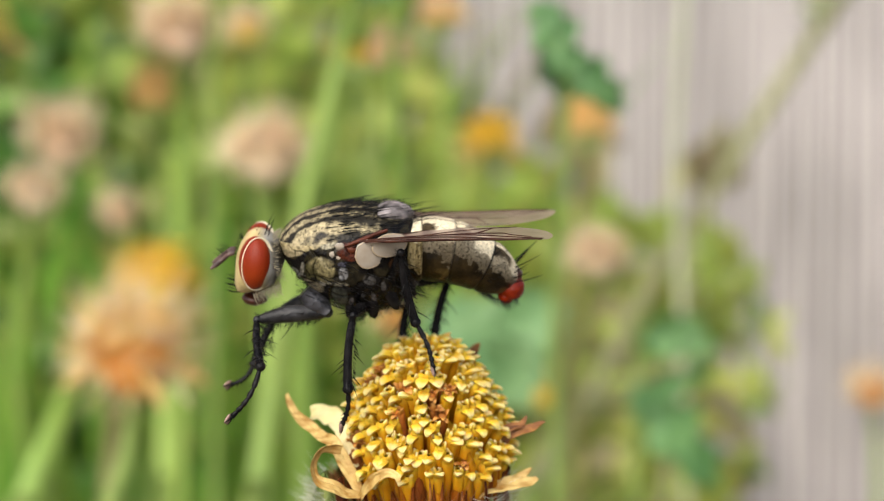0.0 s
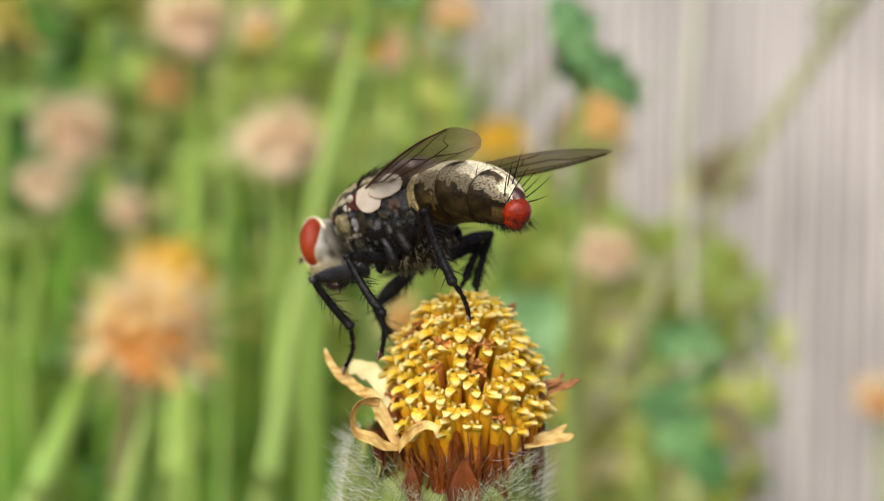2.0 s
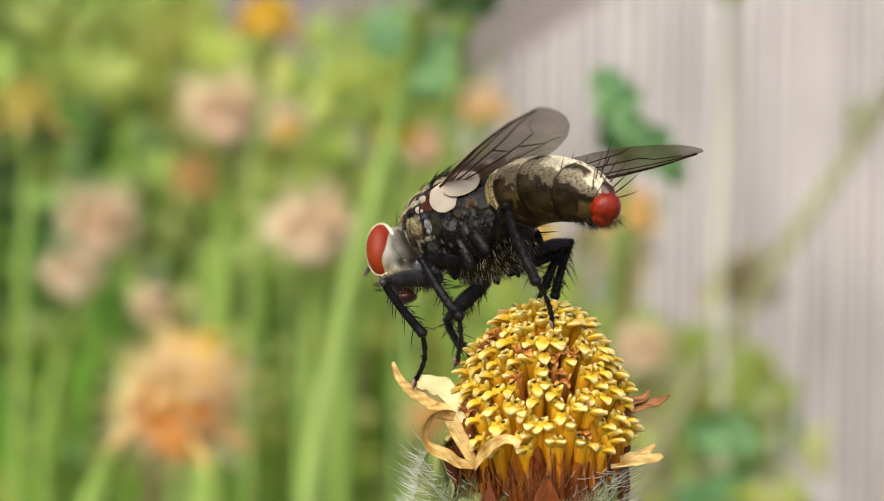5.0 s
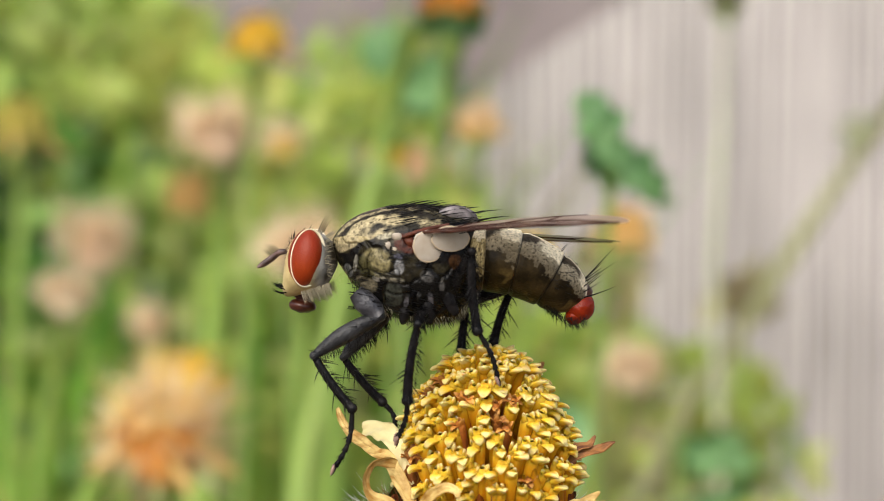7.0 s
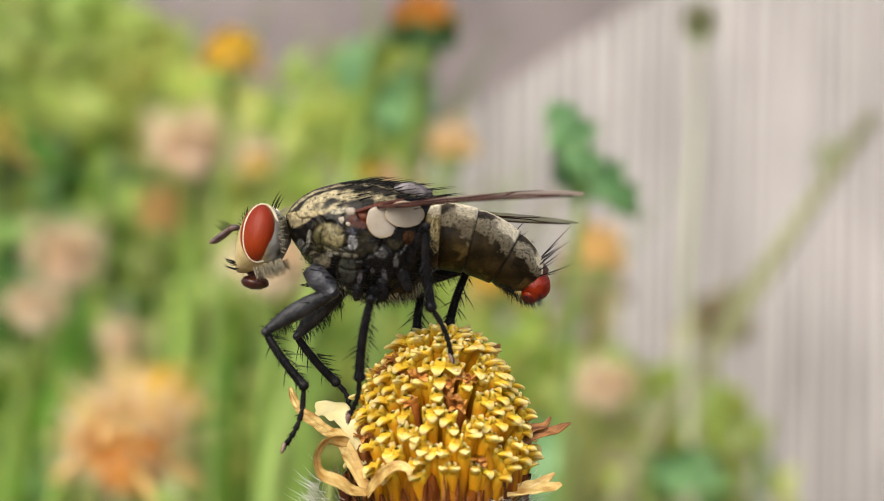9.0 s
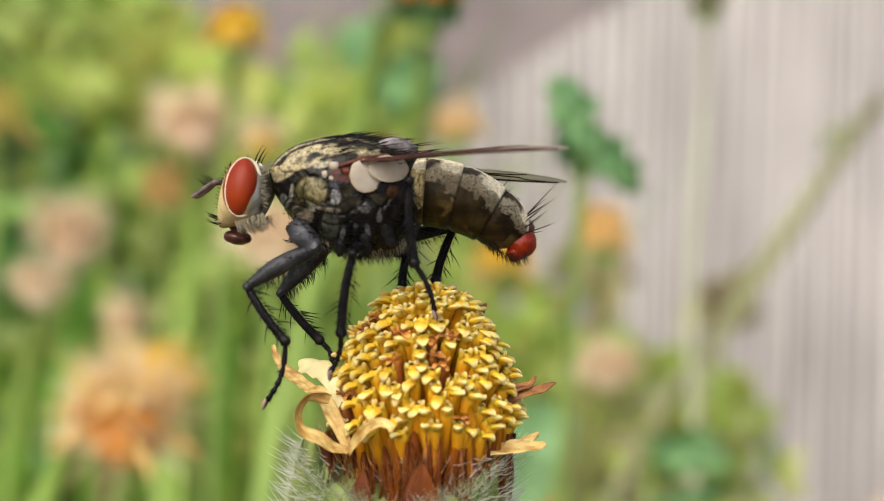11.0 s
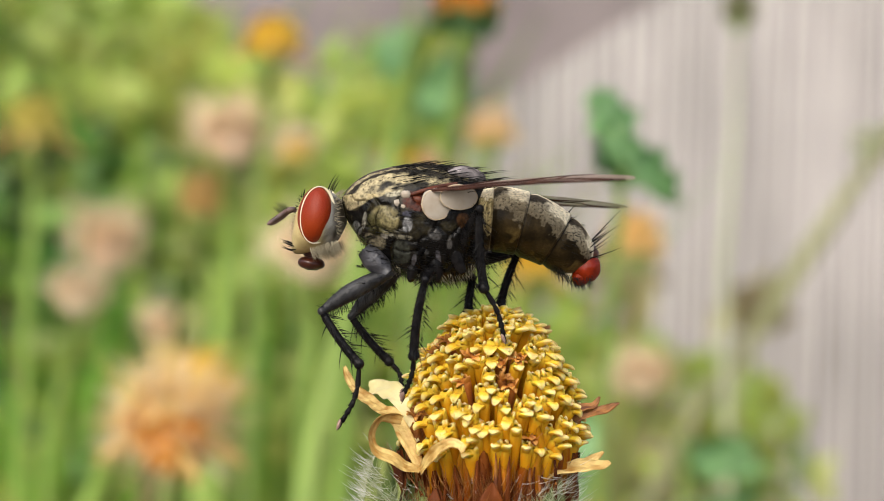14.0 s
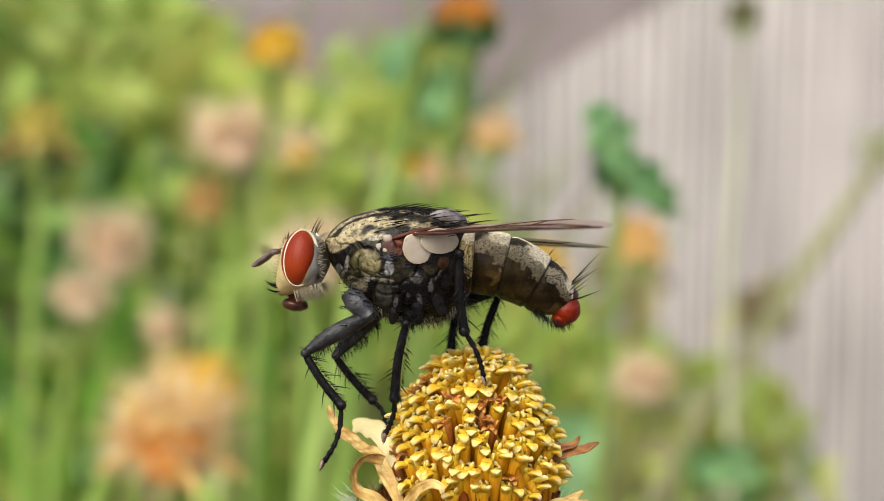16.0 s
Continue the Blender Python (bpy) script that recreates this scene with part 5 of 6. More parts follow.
def dry_flower(centre, radius, mat_low, mat_top, label, stem_to, stem_mat, seed, flat=0.8, stem_r=0.0008, petals=0, fluff=False):
    """A seeding daisy: a head of many narrow florets on a long stem rooted in the ground."""
    rng = random.Random(seed)
    ob = tagged(new("dry_daisy"), label, "flower", "daisies behind")
    ob.location = (centre[0], centre[1], 0)
    c = Vector((0, 0, centre[2]))
    s = Soup()
    s.ball(c - Vector((0, 0, radius * 0.25)), (radius * 0.55, radius * 0.55, radius * flat * 0.6), 14, 9, None, 0, 0.2)
    n = 200
    full = radius
    radius *= 0.66 if fluff else 1.0
    for i in range(n):
        f = (i + 0.5) / n
        ph = math.acos(1 - 1.45 * f)
        th = i * 2.39996 + rng.uniform(-0.2, 0.2)
        d = Vector((math.sin(ph) * math.cos(th), math.sin(ph) * math.sin(th), math.cos(ph) * flat))
        a, b = c + d * radius * 0.35 - Vector((0, 0, radius * 0.15)), c + d * radius * (0.95 + 0.28 * noise.noise(d * 2.2 + Vector((seed, 0, 0))) + rng.uniform(-0.2, 0.22))
        up = d.z > 0.25 + rng.uniform(-0.2, 0.2)
        s.tube([a, a.lerp(b, 0.6), b], [radius * 0.03, radius * 0.055, radius * 0.07], 5, 1 if up else 0)
    tagged(part("disc", s.mesh("disc", [mat_low, mat_top]), ob, "disc packed with dry florets"), kind="stuff")
    if fluff:
        s = Soup()
        for i in range(480):
            d = Vector((rng.gauss(0, 1), rng.gauss(0, 1), rng.gauss(0.25, 0.6))).normalized()
            reach = 1.0 + 0.7 * noise.noise(d * 1.6 + Vector((0, seed, 0)))
            s.hair(c + d * radius * 0.5, d, full * rng.uniform(0.5, 1.05) * reach, full * 0.015, (0, 0, 0.2), 3, i % 2)
        tagged(part("seed_fluff", s.mesh("seed_fluff", [M_HEAD_AMBER if mat_low is M_HEAD_ORANGE else M_HEAD_BEIGE, M_HEAD_BEIGE]), ob, "dry hairy seed fluff"), kind="stuff")
    s = Soup()
    s.tube([c - Vector((0, 0, radius * 1.15)), c - Vector((0, 0, radius * 0.9)), c - Vector((0, 0, radius * 0.45)), c - Vector((0, 0, radius * 0.1))], [stem_r, radius * 0.42, radius * 0.52, radius * 0.45], 12)
    part("cup", s.mesh("cup", [M_STEM]), ob, "green cup under the florets")
    for k in range(petals):
        th = 2 * math.pi * k / petals + rng.uniform(-0.3, 0.3)
        d = Vector((math.cos(th), math.sin(th), rng.uniform(-0.15, 0.25)))
        line = [c - Vector((0, 0, radius * 0.3)) + d * radius * q - Vector((0, 0, radius * 0.25 * q * q)) for q in (0.4, 0.9, 1.35, 1.6)]
        s = Soup()
        s.tube(line, [radius * 0.12, radius * 0.17, radius * 0.14, radius * 0.03], 6)
        part("petal", s.mesh("petal", [M_PETAL]), ob, "dry ray petal")
    foot = Vector((stem_to[0] - centre[0], stem_to[1] - centre[1], stem_to[2]))
    base = c - Vector((0, 0, radius * 1.1))
    root = Vector((foot.x * 1.5, foot.y + 0.01, -0.003))
    line = [base, base.lerp(foot, 0.5) + Vector((0.1 * radius, 0, 0)), foot, foot.lerp(root, 0.5) + Vector((rng.uniform(-2, 2) * radius, 0, 0)), root]
    stem_part(line, stem_r, stem_mat, ob, "long thin flower stalk")
    return ob


DAISIES = [
    # centre, radius in mm, lower colour, upper colour, label, a point of the stalk, stalk colour, stalk radius in mm, petals
    ((-0.03041, 0.09000, 0.23217), 6.8, M_HEAD_ORANGE, M_HEAD_AMBER, "orange-brown withered daisy with pale fluff around it", (-0.03336, 0.09000, 0.21665), M_STEM, 1.1, 5),
    ((-0.04700, 0.20000, 0.22050), 6.8, M_HEAD_YELLOW, M_HEAD_YELLOW, "yellow daisy behind the withered one", (-0.04800, 0.20200, 0.19900), M_STEM, 1.2, 0),
    ((-0.06706, 0.22000, 0.24321), 7.6, M_HEAD_PINK, M_HEAD_BEIGE, "beige seeding daisy with rusty middle", (-0.07640, 0.22200, 0.21629), M_STEM_PALE, 1.2, 0),
    ((-0.06868, 0.20500, 0.23524), 5.2, M_HEAD_BEIGE, M_HEAD_BEIGE, "pale beige dried daisy head", (-0.07456, 0.20500, 0.20726), M_STEM_PALE, 1.3, 0),
    ((-0.04124, 0.19600, 0.26240), 7.0, M_HEAD_PINK, M_HEAD_BEIGE, "peach-coloured seeding daisy on tall stalk", (-0.04236, 0.20000, 0.22895), M_STEM_PALE, 2.2, 0),
    ((-0.04908, 0.21500, 0.25063), 4.5, M_HEAD_OCHRE, M_HEAD_OCHRE, "small rusty daisy bud among stalks", (-0.04979, 0.21500, 0.21685), M_STEM, 1.3, 0),
    ((-0.02273, 0.14900, 0.24582), 6.0, M_HEAD_BEIGE, M_HEAD_PINK, "pinkish fluffy dried daisy", (-0.02401, 0.15000, 0.22601), M_STEM_PALE, 1.2, 0),
    ((0.01278, 0.28600, 0.23615), 5.8, M_HEAD_YELLOW, M_HEAD_YELLOW, "small yellow daisy on green stalk", (0.01094, 0.28600, 0.20553), M_STEM, 1.3, 6),
    ((0.02614, 0.20700, 0.24474), 4.6, M_HEAD_AMBER, M_HEAD_AMBER, "amber-yellow daisy bud on a brown stalk", (0.02182, 0.20700, 0.20439), M_STEM_BROWN, 1.5, 0),
    ((0.02476, 0.19000, 0.22480), 3.2, M_HEAD_BEIGE, M_HEAD_BEIGE, "pale pinkish dried daisy head", (0.02120, 0.19000, 0.20052), M_STEM, 0.5, 0),
    ((0.01916, 0.23000, 0.19087), 4.2, M_HEAD_YELLOW, M_HEAD_YELLOW, "little yellow daisy low in the grass", (0.01801, 0.23000, 0.17034), M_STEM, 1.0, 0),
    ((0.00177, 0.23000, 0.26373), 4.4, M_HEAD_AMBER, M_HEAD_BEIGE, "faded orange daisy bud high on its stalk", (0.00204, 0.23000, 0.23868), M_STEM_PALE, 1.2, 0),
    ((-0.00874, 0.26000, 0.25602), 4.4, M_HEAD_PINK, M_HEAD_PINK, "small pink dried daisy on its stalk", (-0.01292, 0.26000, 0.23179), M_STEM, 1.2, 0),
    ((-0.00885, 0.25000, 0.20273), 5.0, M_HEAD_ORANGE, M_HEAD_YELLOW, "orange daisy low behind the fly", (-0.01080, 0.25000, 0.17433), M_STEM, 1.2, 0),
    ((-0.03962, 0.28000, 0.26172), 5.0, M_HEAD_YELLOW, M_HEAD_BEIGE, "faded yellow daisy in the meadow", (-0.03969, 0.28000, 0.23042), M_STEM, 1.2, 0),
    ((-0.06524, 0.26000, 0.22422), 4.8, M_HEAD_PINK, M_HEAD_BEIGE, "pale dried daisy head among grass", (-0.06671, 0.26000, 0.19737), M_STEM, 1.0, 0),
    ((-0.03128, 0.17000, 0.27480), 3.8, M_HEAD_YELLOW, M_HEAD_YELLOW, "bright yellow daisy above the grass", (-0.03356, 0.17500, 0.25644), M_STEM, 1.0, 4),
    ((-0.07160, 0.19000, 0.26321), 4.4, M_HEAD_LEMON, M_HEAD_LEMON, "pale lemon-yellow daisy among grass", (-0.07283, 0.19000, 0.23849), M_STEM_PALE, 1.3, 4),
    ((-0.00300, 0.12000, 0.27354), 4.0, M_LEAF, M_HEAD_ORANGE, "dark green bud with a rusty tip", (-0.00505, 0.12500, 0.25996), M_STEM_PALE, 1.0, 0),
    ((0.04713, 0.23000, 0.28615), 3.4, M_STRAW, M_STRAW, "small olive bud on a pale stalk", (0.04588, 0.23500, 0.23869), M_FAINT, 0.9, 0),
    ((-0.01208, 0.16500, 0.25882), 3.2, M_HEAD_YELLOW, M_STEM_PALE, "yellowish bud on a pale stalk", (-0.01898, 0.16500, 0.23503), M_STEM_PALE, 2.3, 0),
    ((0.08958, 0.30000, 0.26333), 4.0, M_FAINT, M_FAINT, "straw-coloured bud on a leaning stalk", (0.06012, 0.30000, 0.21193), M_STRAW, 2.0, 0),
    ((0.08906, 0.25000, 0.18492), 5.0, M_HEAD_ORANGE, M_HEAD_PINK, "reddish dried daisy by the panel", (0.09092, 0.25000, 0.16200), M_STEM, 1.3, 0),
    ((0.02588, 0.19000, 0.22410), 5.0, M_HEAD_BEIGE, M_HEAD_PINK, "pale seeding daisy on brown stalk", (0.02277, 0.19000, 0.20542), M_STEM_BROWN, 1.0, 0),
]
for k, (c, r, low, top, label, foot, mat, sr, npet) in enumerate(DAISIES):
    dry_flower(c, r * MM, low, top, label, foot, mat, 100 + k, 0.85 if r > 4.7 else 1.1, sr * 0.72 * MM, npet, (low is not top and r > 4.7) or low is M_HEAD_BEIGE)


def leaf_mesh(length, width, mat, seed, lobes=0.25):
    """A lobed, folded blade along +x with a midrib."""
    rng = random.Random(seed)
    n, s = 18, Soup()
    verts, faces = [], []
    for i in range(n + 1):
        t = i / n
        w = width * max(0.0, math.sin(math.pi * min(1, t ** 0.8))) ** 0.8 * (1 + lobes * math.sin(t * 19 + rng.uniform(-0.4, 0.4))) * 0.5 + 0.0002
        z = -0.25 * length * t * t
        for q in (-1, -0.5, 0, 0.5, 1):
            verts.append(Vector((length * t, w * q, z + 0.25 * w * abs(q) + 0.0006 * math.sin(t * 23 + q * 3))))
    m = len(verts)
    verts += [v + Vector((0, 0, 0.0004)) for v in verts]
    for i in range(n):
        for q in range(4):
            o = i * 5 + q
            faces += [(o, o + 5, o + 6, o + 1), (o + m, o + 1 + m, o + 6 + m, o + 5 + m)]
        for o in (i * 5, i * 5 + 4):
            faces.append((o, o + m, o + 5 + m, o + 5))
    s.add(verts, faces)
    return s.mesh("leaf", [mat])


def leafy_plant(label, stalk, leaves, seed, mat=None):
    """A stalk with a few toothed leaves: (root, towards, width)."""
    ob = tagged(new("leafy_plant"), label, "plant")
    stem_part([Vector(p) for p in stalk], 0.6 * MM, M_STEM, ob, "green stalk")
    for k, (root, tip, width) in enumerate(leaves):
        root, tip = Vector(root), Vector(tip)
        x = (tip - root).normalized()
        ref = Vector((0.2, -1, 0.35))
        z = (ref - x * ref.dot(x)).normalized()
        m = Matrix((x, z.cross(x), z)).transposed().to_4x4()
        m.translation = root
        part("leaf", leaf_mesh((tip - root).length, width * MM, mat or M_LEAF, seed + k), ob, "toothed green leaf", m)
    return ob


leafy_plant("leafy stalk with dark green toothed leaves", [(0.01060, 0.09800, 0.26420), (0.01220, 0.09700, 0.26050), (0.01290, 0.09800, 0.25560), (0.01250, 0.11000, 0.23369), (0.01490, 0.14000, 0.11467)],
            [((0.00980, 0.09700, 0.26430), (0.01420, 0.09500, 0.25640), 4.4), ((0.01240, 0.09700, 0.25860), (0.01960, 0.09800, 0.25360), 3.9), ((0.01330, 0.09800, 0.25480), (0.01120, 0.10000, 0.26050), 4.2)], 300)
leafy_plant("low leafy stalk with drooping green leaves", [(0.02908, 0.16500, 0.21857), (0.02877, 0.16300, 0.20711), (0.02809, 0.16500, 0.18032), (0.02746, 0.17000, 0.09185)],
            [((0.02794, 0.16300, 0.20799), (0.04243, 0.16000, 0.19304), 8.0), ((0.02991, 0.16500, 0.21600), (0.03984, 0.16000, 0.21513), 6.0), ((0.02990, 0.16500, 0.21345), (0.03738, 0.16000, 0.21852), 5.0), ((0.02712, 0.16000, 0.20622), (0.04247, 0.16500, 0.21142), 3.0)], 320)
leafy_plant("clump of broad green leaves low in the grass", [(0.00882, 0.18000, 0.21249), (0.00760, 0.18000, 0.19414), (0.00591, 0.19000, 0.07756)],
            [((0.01054, 0.18000, 0.20880), (-0.00175, 0.17500, 0.21737), 14.0), ((0.00882, 0.18000, 0.21249), (0.01939, 0.17800, 0.21804), 13.0), ((0.00687, 0.18000, 0.20340), (0.01556, 0.17500, 0.21160), 12.0)], 340, M_LEAF_PALE)
leafy_plant("leafy stalk among the far daisies", [(-0.01362, 0.23000, 0.29314), (-0.01166, 0.23000, 0.27461), (-0.01406, 0.23200, 0.23489), (-0.01634, 0.24000, 0.10031)],
            [((-0.01167, 0.23000, 0.27358), (-0.00131, 0.22800, 0.26932), 14.0), ((-0.01217, 0.23000, 0.27565), (-0.01980, 0.22800, 0.28068), 12.0), ((-0.01171, 0.23000, 0.26634), (-0.00333, 0.22600, 0.27638), 10.0)], 350)


def tall_stalk(points, radius, mat, label):
    ob = tagged(new("grass_stalk"), label, "grass stalk", "tall stalks")
    s = Soup()
    pts = [Vector(p) for p in points]
    rad = [radius * MM * (0.7 + 0.3 * i / (len(pts) - 1)) for i in range(len(pts))]
    s.tube(pts[:-1], rad[:-1], 8)
    part("culm", s.mesh("culm", [mat]), ob)
    s = Soup()
    s.tube([pts[-2] + (pts[-3] - pts[-2]) * 0.2, pts[-2], pts[-1]], [rad[-2] * 1.02, rad[-2] * 1.15, rad[-1] * 1.2], 8)
    part("leaf_sheath", s.mesh("leaf_sheath", [M_STEM]), ob, "green sheath round the foot")


for pts, r, mat, label in [
    ([(-0.00791, 0.13000, 0.27317), (-0.01182, 0.13000, 0.25716), (-0.01609, 0.13000, 0.24282), (-0.02070, 0.13000, 0.22243), (-0.02435, 0.13000, 0.20209), (-0.03374, 0.13500, 0.11991)], 1.5, M_STEM_LIGHT, "pale green upright grass stalk"),
    ([(-0.03942, 0.20000, 0.26094), (-0.04237, 0.20000, 0.23851), (-0.04598, 0.20000, 0.21353), (-0.04956, 0.20500, 0.17807), (-0.05719, 0.21000, 0.06454)], 1.8, M_STEM_PALE, "pale green thick grass stalk"),
    ([(-0.03999, 0.11000, 0.22604), (-0.04359, 0.11000, 0.21837), (-0.04796, 0.11000, 0.20929), (-0.05884, 0.11500, 0.16559)], 2.0, M_STEM_PALE, "pale green leaning grass stalk"),
    ([(0.08256, 0.24000, 0.27041), (0.06877, 0.24000, 0.25039), (0.05688, 0.24000, 0.23322), (0.04479, 0.24000, 0.21464), (0.03358, 0.24000, 0.19454), (0.01751, 0.24000, 0.16478), (-0.02464, 0.24500, 0.06397)], 2.0, M_STRAW, "straw-olive leaning dry grass stalk"),
    ([(0.04218, 0.21000, 0.20116), (0.03411, 0.21000, 0.19724), (0.02417, 0.21200, 0.19284), (0.01180, 0.21500, 0.17316), (-0.01164, 0.22000, 0.08009)], 1.0, M_STRAW, "thin straw-coloured leaning twig"),
    ([(-0.01555, 0.27000, 0.23567), (-0.02610, 0.27000, 0.20912), (-0.03475, 0.27000, 0.17425), (-0.04119, 0.27200, 0.14271), (-0.05344, 0.27500, 0.04503)], 2.2, M_STEM_PALE, "soft green broad grass stalk"),
    ([(-0.03898, 0.12000, 0.22374), (-0.03910, 0.12000, 0.21551), (-0.04065, 0.12000, 0.20581), (-0.04513, 0.12500, 0.14379)], 1.4, M_STEM_BROWN, "thin brown upright flower stalk"),
]:
    tall_stalk(pts, r, mat, label)


def meadow(name, count, y0, y1, edge, mat, tall, wide, seed, label):
    """Leaning blades of grass, thinning out towards the panel."""
    rng = random.Random(seed)
    v, f = [], []
    for i in range(count):
        y = y0 + (y1 - y0) * rng.random()
        far = y + 0.057
        x = far * (-0.42 + (edge + 0.42) * rng.random() ** 0.85)
        slope = x / far
        if rng.random() < float(np.interp(slope, [-0.17, -0.11, -0.03, 0.0, 0.1, 0.17, 0.22], [0.0, 0.78, 0.84, 0.68, 0.6, 0.78, 0.94])):
            continue
        h = 0.258 + far * float(np.interp(slope, [-0.5, -0.21, -0.17, -0.12, -0.07, -0.03, 0.0, 0.03, 0.08, 0.12, 0.15, 0.185, 0.21, 0.24], [0.15, 0.135, 0.09, 0.065, 0.085, 0.09, 0.0, -0.07, -0.095, -0.11, -0.13, -0.15, -0.18, -0.25]))
        h = max(0.05, h) * tall * rng.uniform(0.72, 1.06)
        lean = Vector((rng.gauss(0.02, 0.14), rng.gauss(0, 0.1), 1))
        bend = Vector((rng.gauss(0, 0.3), rng.gauss(0, 0.15), -0.15))
        if slope > 0.04:
            lean.x, bend.x = -abs(lean.x), -abs(bend.x) * 0.5
        elif slope > -0.12:
            lean.x, bend.x = min(lean.x, 0.06), min(bend.x, 0.1)
        lean.normalize()
        w = wide * rng.uniform(0.6, 1.3)
        side = Vector((math.cos(rng.uniform(-0.8, 0.8)), math.sin(rng.uniform(-0.8, 0.8)), 0))
        n = len(v)
        for k, (t, q) in enumerate(((0, 0.8), (0.4, 1), (0.75, 0.7), (1, 0.06))):
            p = Vector((x, y, -0.002)) + lean * h * t + bend * h * t * t * 0.5
            v += [p - side * w * q, p + Vector((0, -0.15 * w, 0)), p + side * w * q]
        for k in range(3):
            o = n + k * 3
            f += [(o, o + 1, o + 4, o + 3), (o + 1, o + 2, o + 5, o + 4)]
    tagged(new(name, mesh_of(name, v, f, mat)), label, "grass", kind="stuff")


def leaf_mass(name, count, seed, low, span, lift, sizes, mat, label):
    """Small broad leaves of many plants, thick on one side and thinning out before the panel."""
    rng = random.Random(seed)
    v, f = [], []
    for i in range(count):
        y = rng.uniform(0.30, 0.53)
        far = y + 0.057
        slope = low + span * rng.random() ** 0.8
        high = float(np.interp(slope, [-0.5, -0.21, -0.17, -0.12, -0.07, -0.03, 0.0, 0.03, 0.08, 0.12, 0.15, 0.185, 0.21, 0.24], [0.13, 0.11, 0.07, 0.05, 0.065, 0.075, -0.03, -0.085, -0.11, -0.12, -0.13, -0.145, -0.16, -0.22]))
        z = 0.258 + far * (high + rng.gauss(0, 0.012) + lift - 0.36 * rng.random() ** 1.3)
        if z < 0.01 or rng.random() < float(np.interp(slope, [-0.17, -0.11, -0.03, 0.0, 0.1, 0.17, 0.22], [0.0, 0.74, 0.8, 0.66, 0.58, 0.78, 0.94])):
            continue
        c = Vector((slope * far, y, z))
        size = rng.uniform(*sizes)
        a = rng.uniform(0, math.pi * 2)
        d = Vector((math.cos(a), rng.uniform(-0.4, 0.4), math.sin(a))).normalized()
        q = d.cross(Vector((rng.uniform(-0.5, 0.5), 1, rng.uniform(-0.5, 0.5)))).normalized()
        n = len(v)
        for t, w in ((-1, 0.04), (-0.5, 0.42), (0.1, 0.5), (0.6, 0.32), (1, 0.03)):
            m = c + d * size * t
            v += [m - q * w * size, m + Vector((0, -0.1 * size, 0)), m + q * w * size]
        for k in range(4):
            o = n + k * 3
            f += [(o, o + 1, o + 4, o + 3), (o + 1, o + 2, o + 5, o + 4)]
    tagged(new(name, mesh_of(name, v, f, mat)), label, "foliage", kind="stuff")


leaf_mass("leaf_mass", 11500, 9, -0.42, 0.65, 0.0, (0.003, 0.0065), M_LEAVES, "mixed small green leaves of the undergrowth")
# shade low in the grass, given as leaves of a darker colour
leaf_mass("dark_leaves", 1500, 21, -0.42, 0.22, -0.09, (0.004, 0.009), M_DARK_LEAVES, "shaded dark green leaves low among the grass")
leaf_mass("withered_leaves", 120, 10, 0.08, 0.12, 0.06, (0.005, 0.014), M_BROWN_LEAVES, "brown withered leaves beside the panel")
meadow("undergrowth", 1100, 0.42, 0.55, 0.21, M_GRASS_DARK, 1.0, 0.0045, 1, "dense green undergrowth before the panel")
meadow("grass", 230, 0.26, 0.42, 0.08, M_GRASS, 0.95, 0.0026, 2, "bright green grass blades around the daisies")
meadow("dry_grass", 130, 0.34, 0.50, 0.21, M_DRY, 1.0, 0.0035, 3, "straw-brown withered grass between the green")



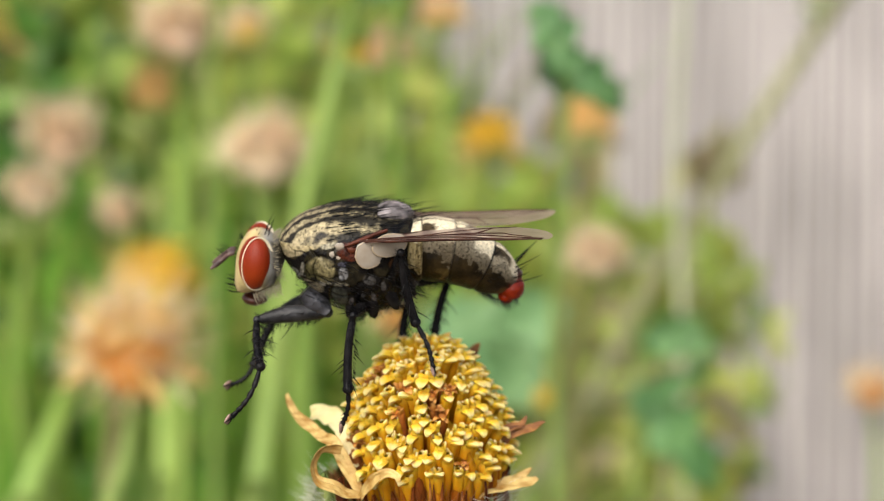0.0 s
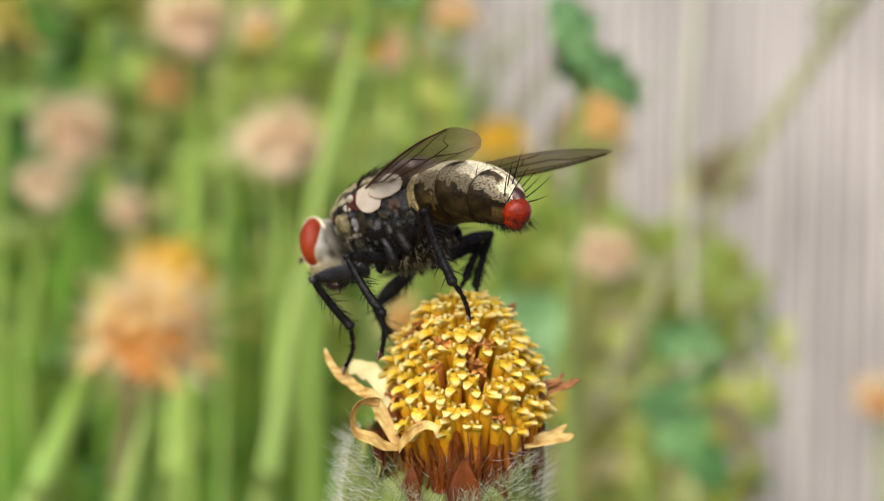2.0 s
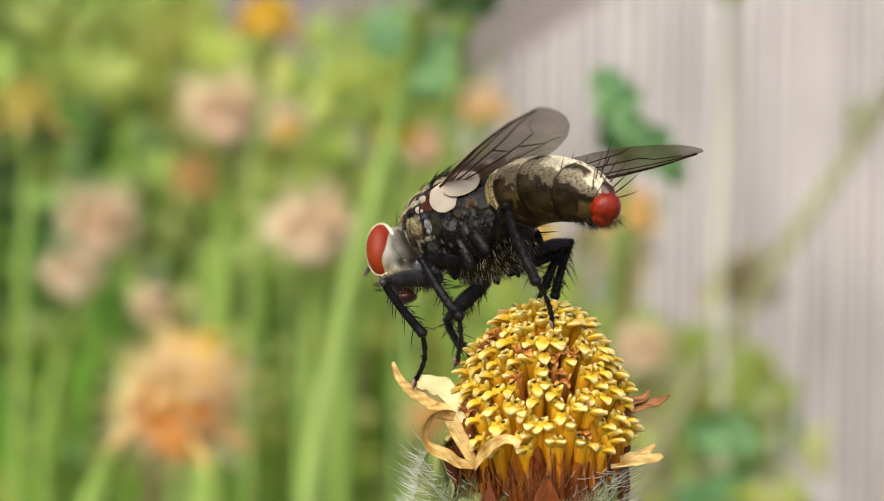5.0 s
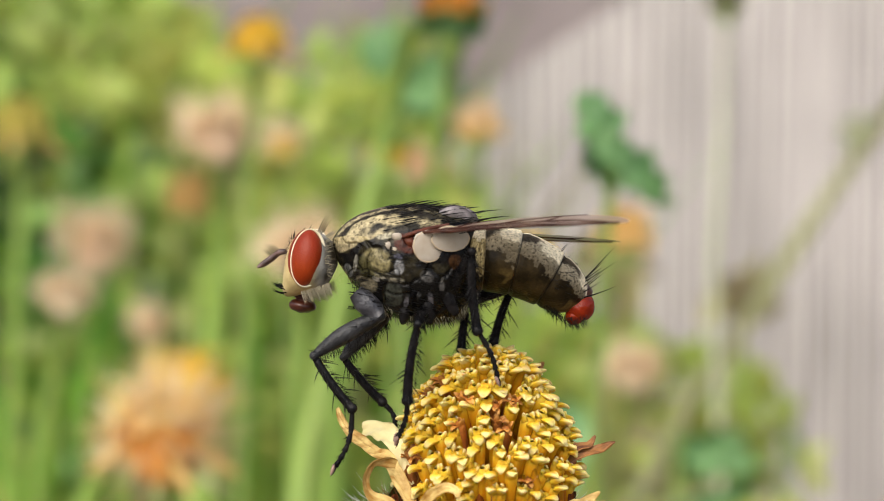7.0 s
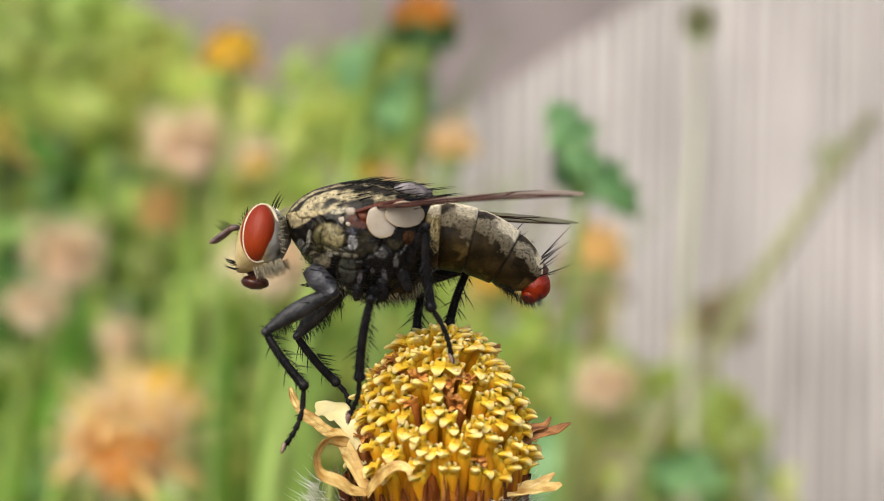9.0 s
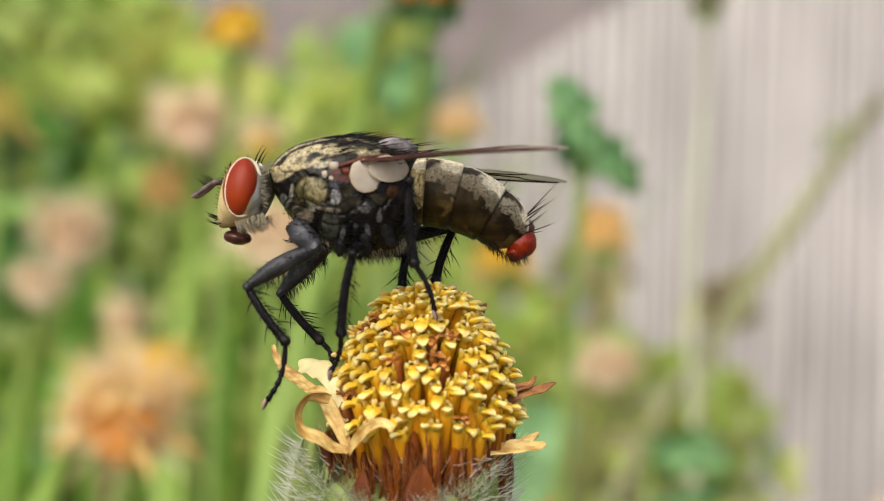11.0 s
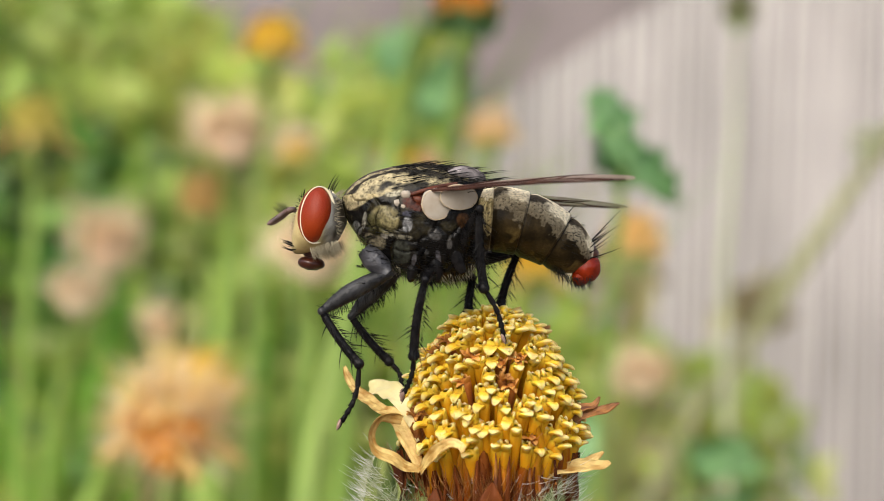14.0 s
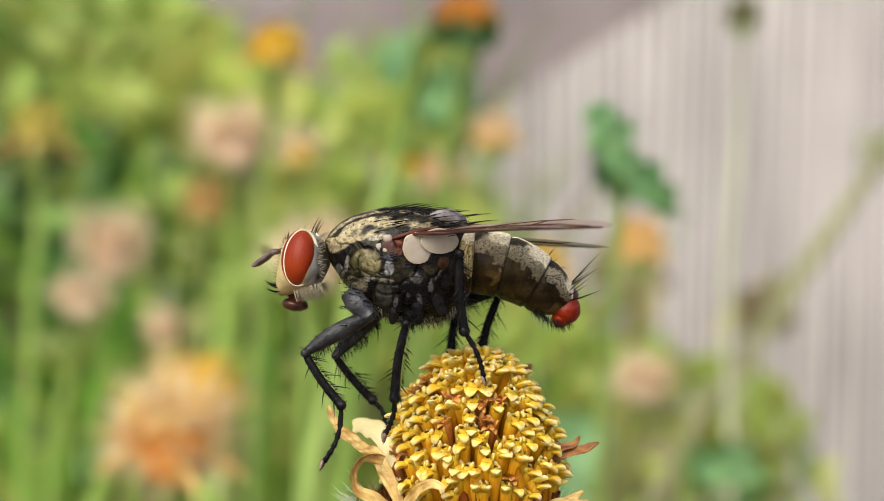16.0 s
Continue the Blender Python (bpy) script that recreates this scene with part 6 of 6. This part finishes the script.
# ---------------------------------------------------------------- what moves
FLY_POSES = {
    "A": Matrix(((0.99993, -0.00000, -0.01187, -0.00410), (0.00062, 0.99865, 0.05185, -0.00080), (0.01185, -0.05185, 0.99858, 0.25380), (0.00000, 0.00000, 0.00000, 1.00000))),
    "B": Matrix(((0.70434, 0.68383, -0.19048, -0.00391), (-0.59581, 0.71536, 0.36506, 0.00055), (0.38590, -0.14364, 0.91129, 0.25349), (0.00000, 0.00000, 0.00000, 1.00000))),
    "A0": Matrix(((0.99916, -0.02747, -0.03032, -0.00403), (0.02299, 0.99000, -0.13922, -0.00022), (0.03384, 0.13840, 0.98980, 0.25394), (0.00000, 0.00000, 0.00000, 1.00000))),
    "C": Matrix(((0.88542, 0.43663, -0.15931, -0.00403), (-0.42400, 0.89920, 0.10799, 0.00161), (0.19040, -0.02807, 0.98130, 0.25358), (0.00000, 0.00000, 0.00000, 1.00000))),
}


def blend(a, b, f):
    la, qa, _ = a.decompose()
    lb, qb, _ = b.decompose()
    return Matrix.LocRotScale(la.lerp(lb, f), qa.slerp(qb, f), None)


def motions():
    """The fly turns its tail to the viewer just after the start, stands, turns half back and then stands in profile."""
    still = FLY_POSES
    rows = [(0.0, still["A0"]), (0.034, still["A0"]), (0.1, blend(still["A0"], still["B"], 0.8)), (0.167, still["B"]), (4.2, still["B"]), (5.2, still["B"]),
            (5.8, still["C"]), (6.3, still["C"]), (6.4, still["A"]), (16.0, still["A"])]
    walk(flesh_fly, rows)
    keys = [(0.0, "A0"), (0.034, "A0"), (0.167, "B"), (4.2, "B"), (5.2, "B"), (5.8, "C"), (6.3, "C"), (6.4, "A"), (16.0, "A")]
    for wing, side, sign in FLY_WINGS:
        walk(wing, [(t, wing_pose(side, name, sign)) for t, name in keys])
    for parts, poses in FLY_LEGS:
        tracks = ([], [], [])
        for t, name in keys:
            a, b, c, d = [Vector(p) * MM for p in poses[name]]
            for track, (p, q, ref) in zip(tracks, ((a, b, Vector((0, 0, 1))), (b, c, Vector((-1, 0, 0.15))), (c, d, Vector((1, 0, 0.3))))):
                track.append((t, joint_pose(p, q, ref)))
        for ob, track in zip(parts, tracks):
            walk(ob, track)

motions()
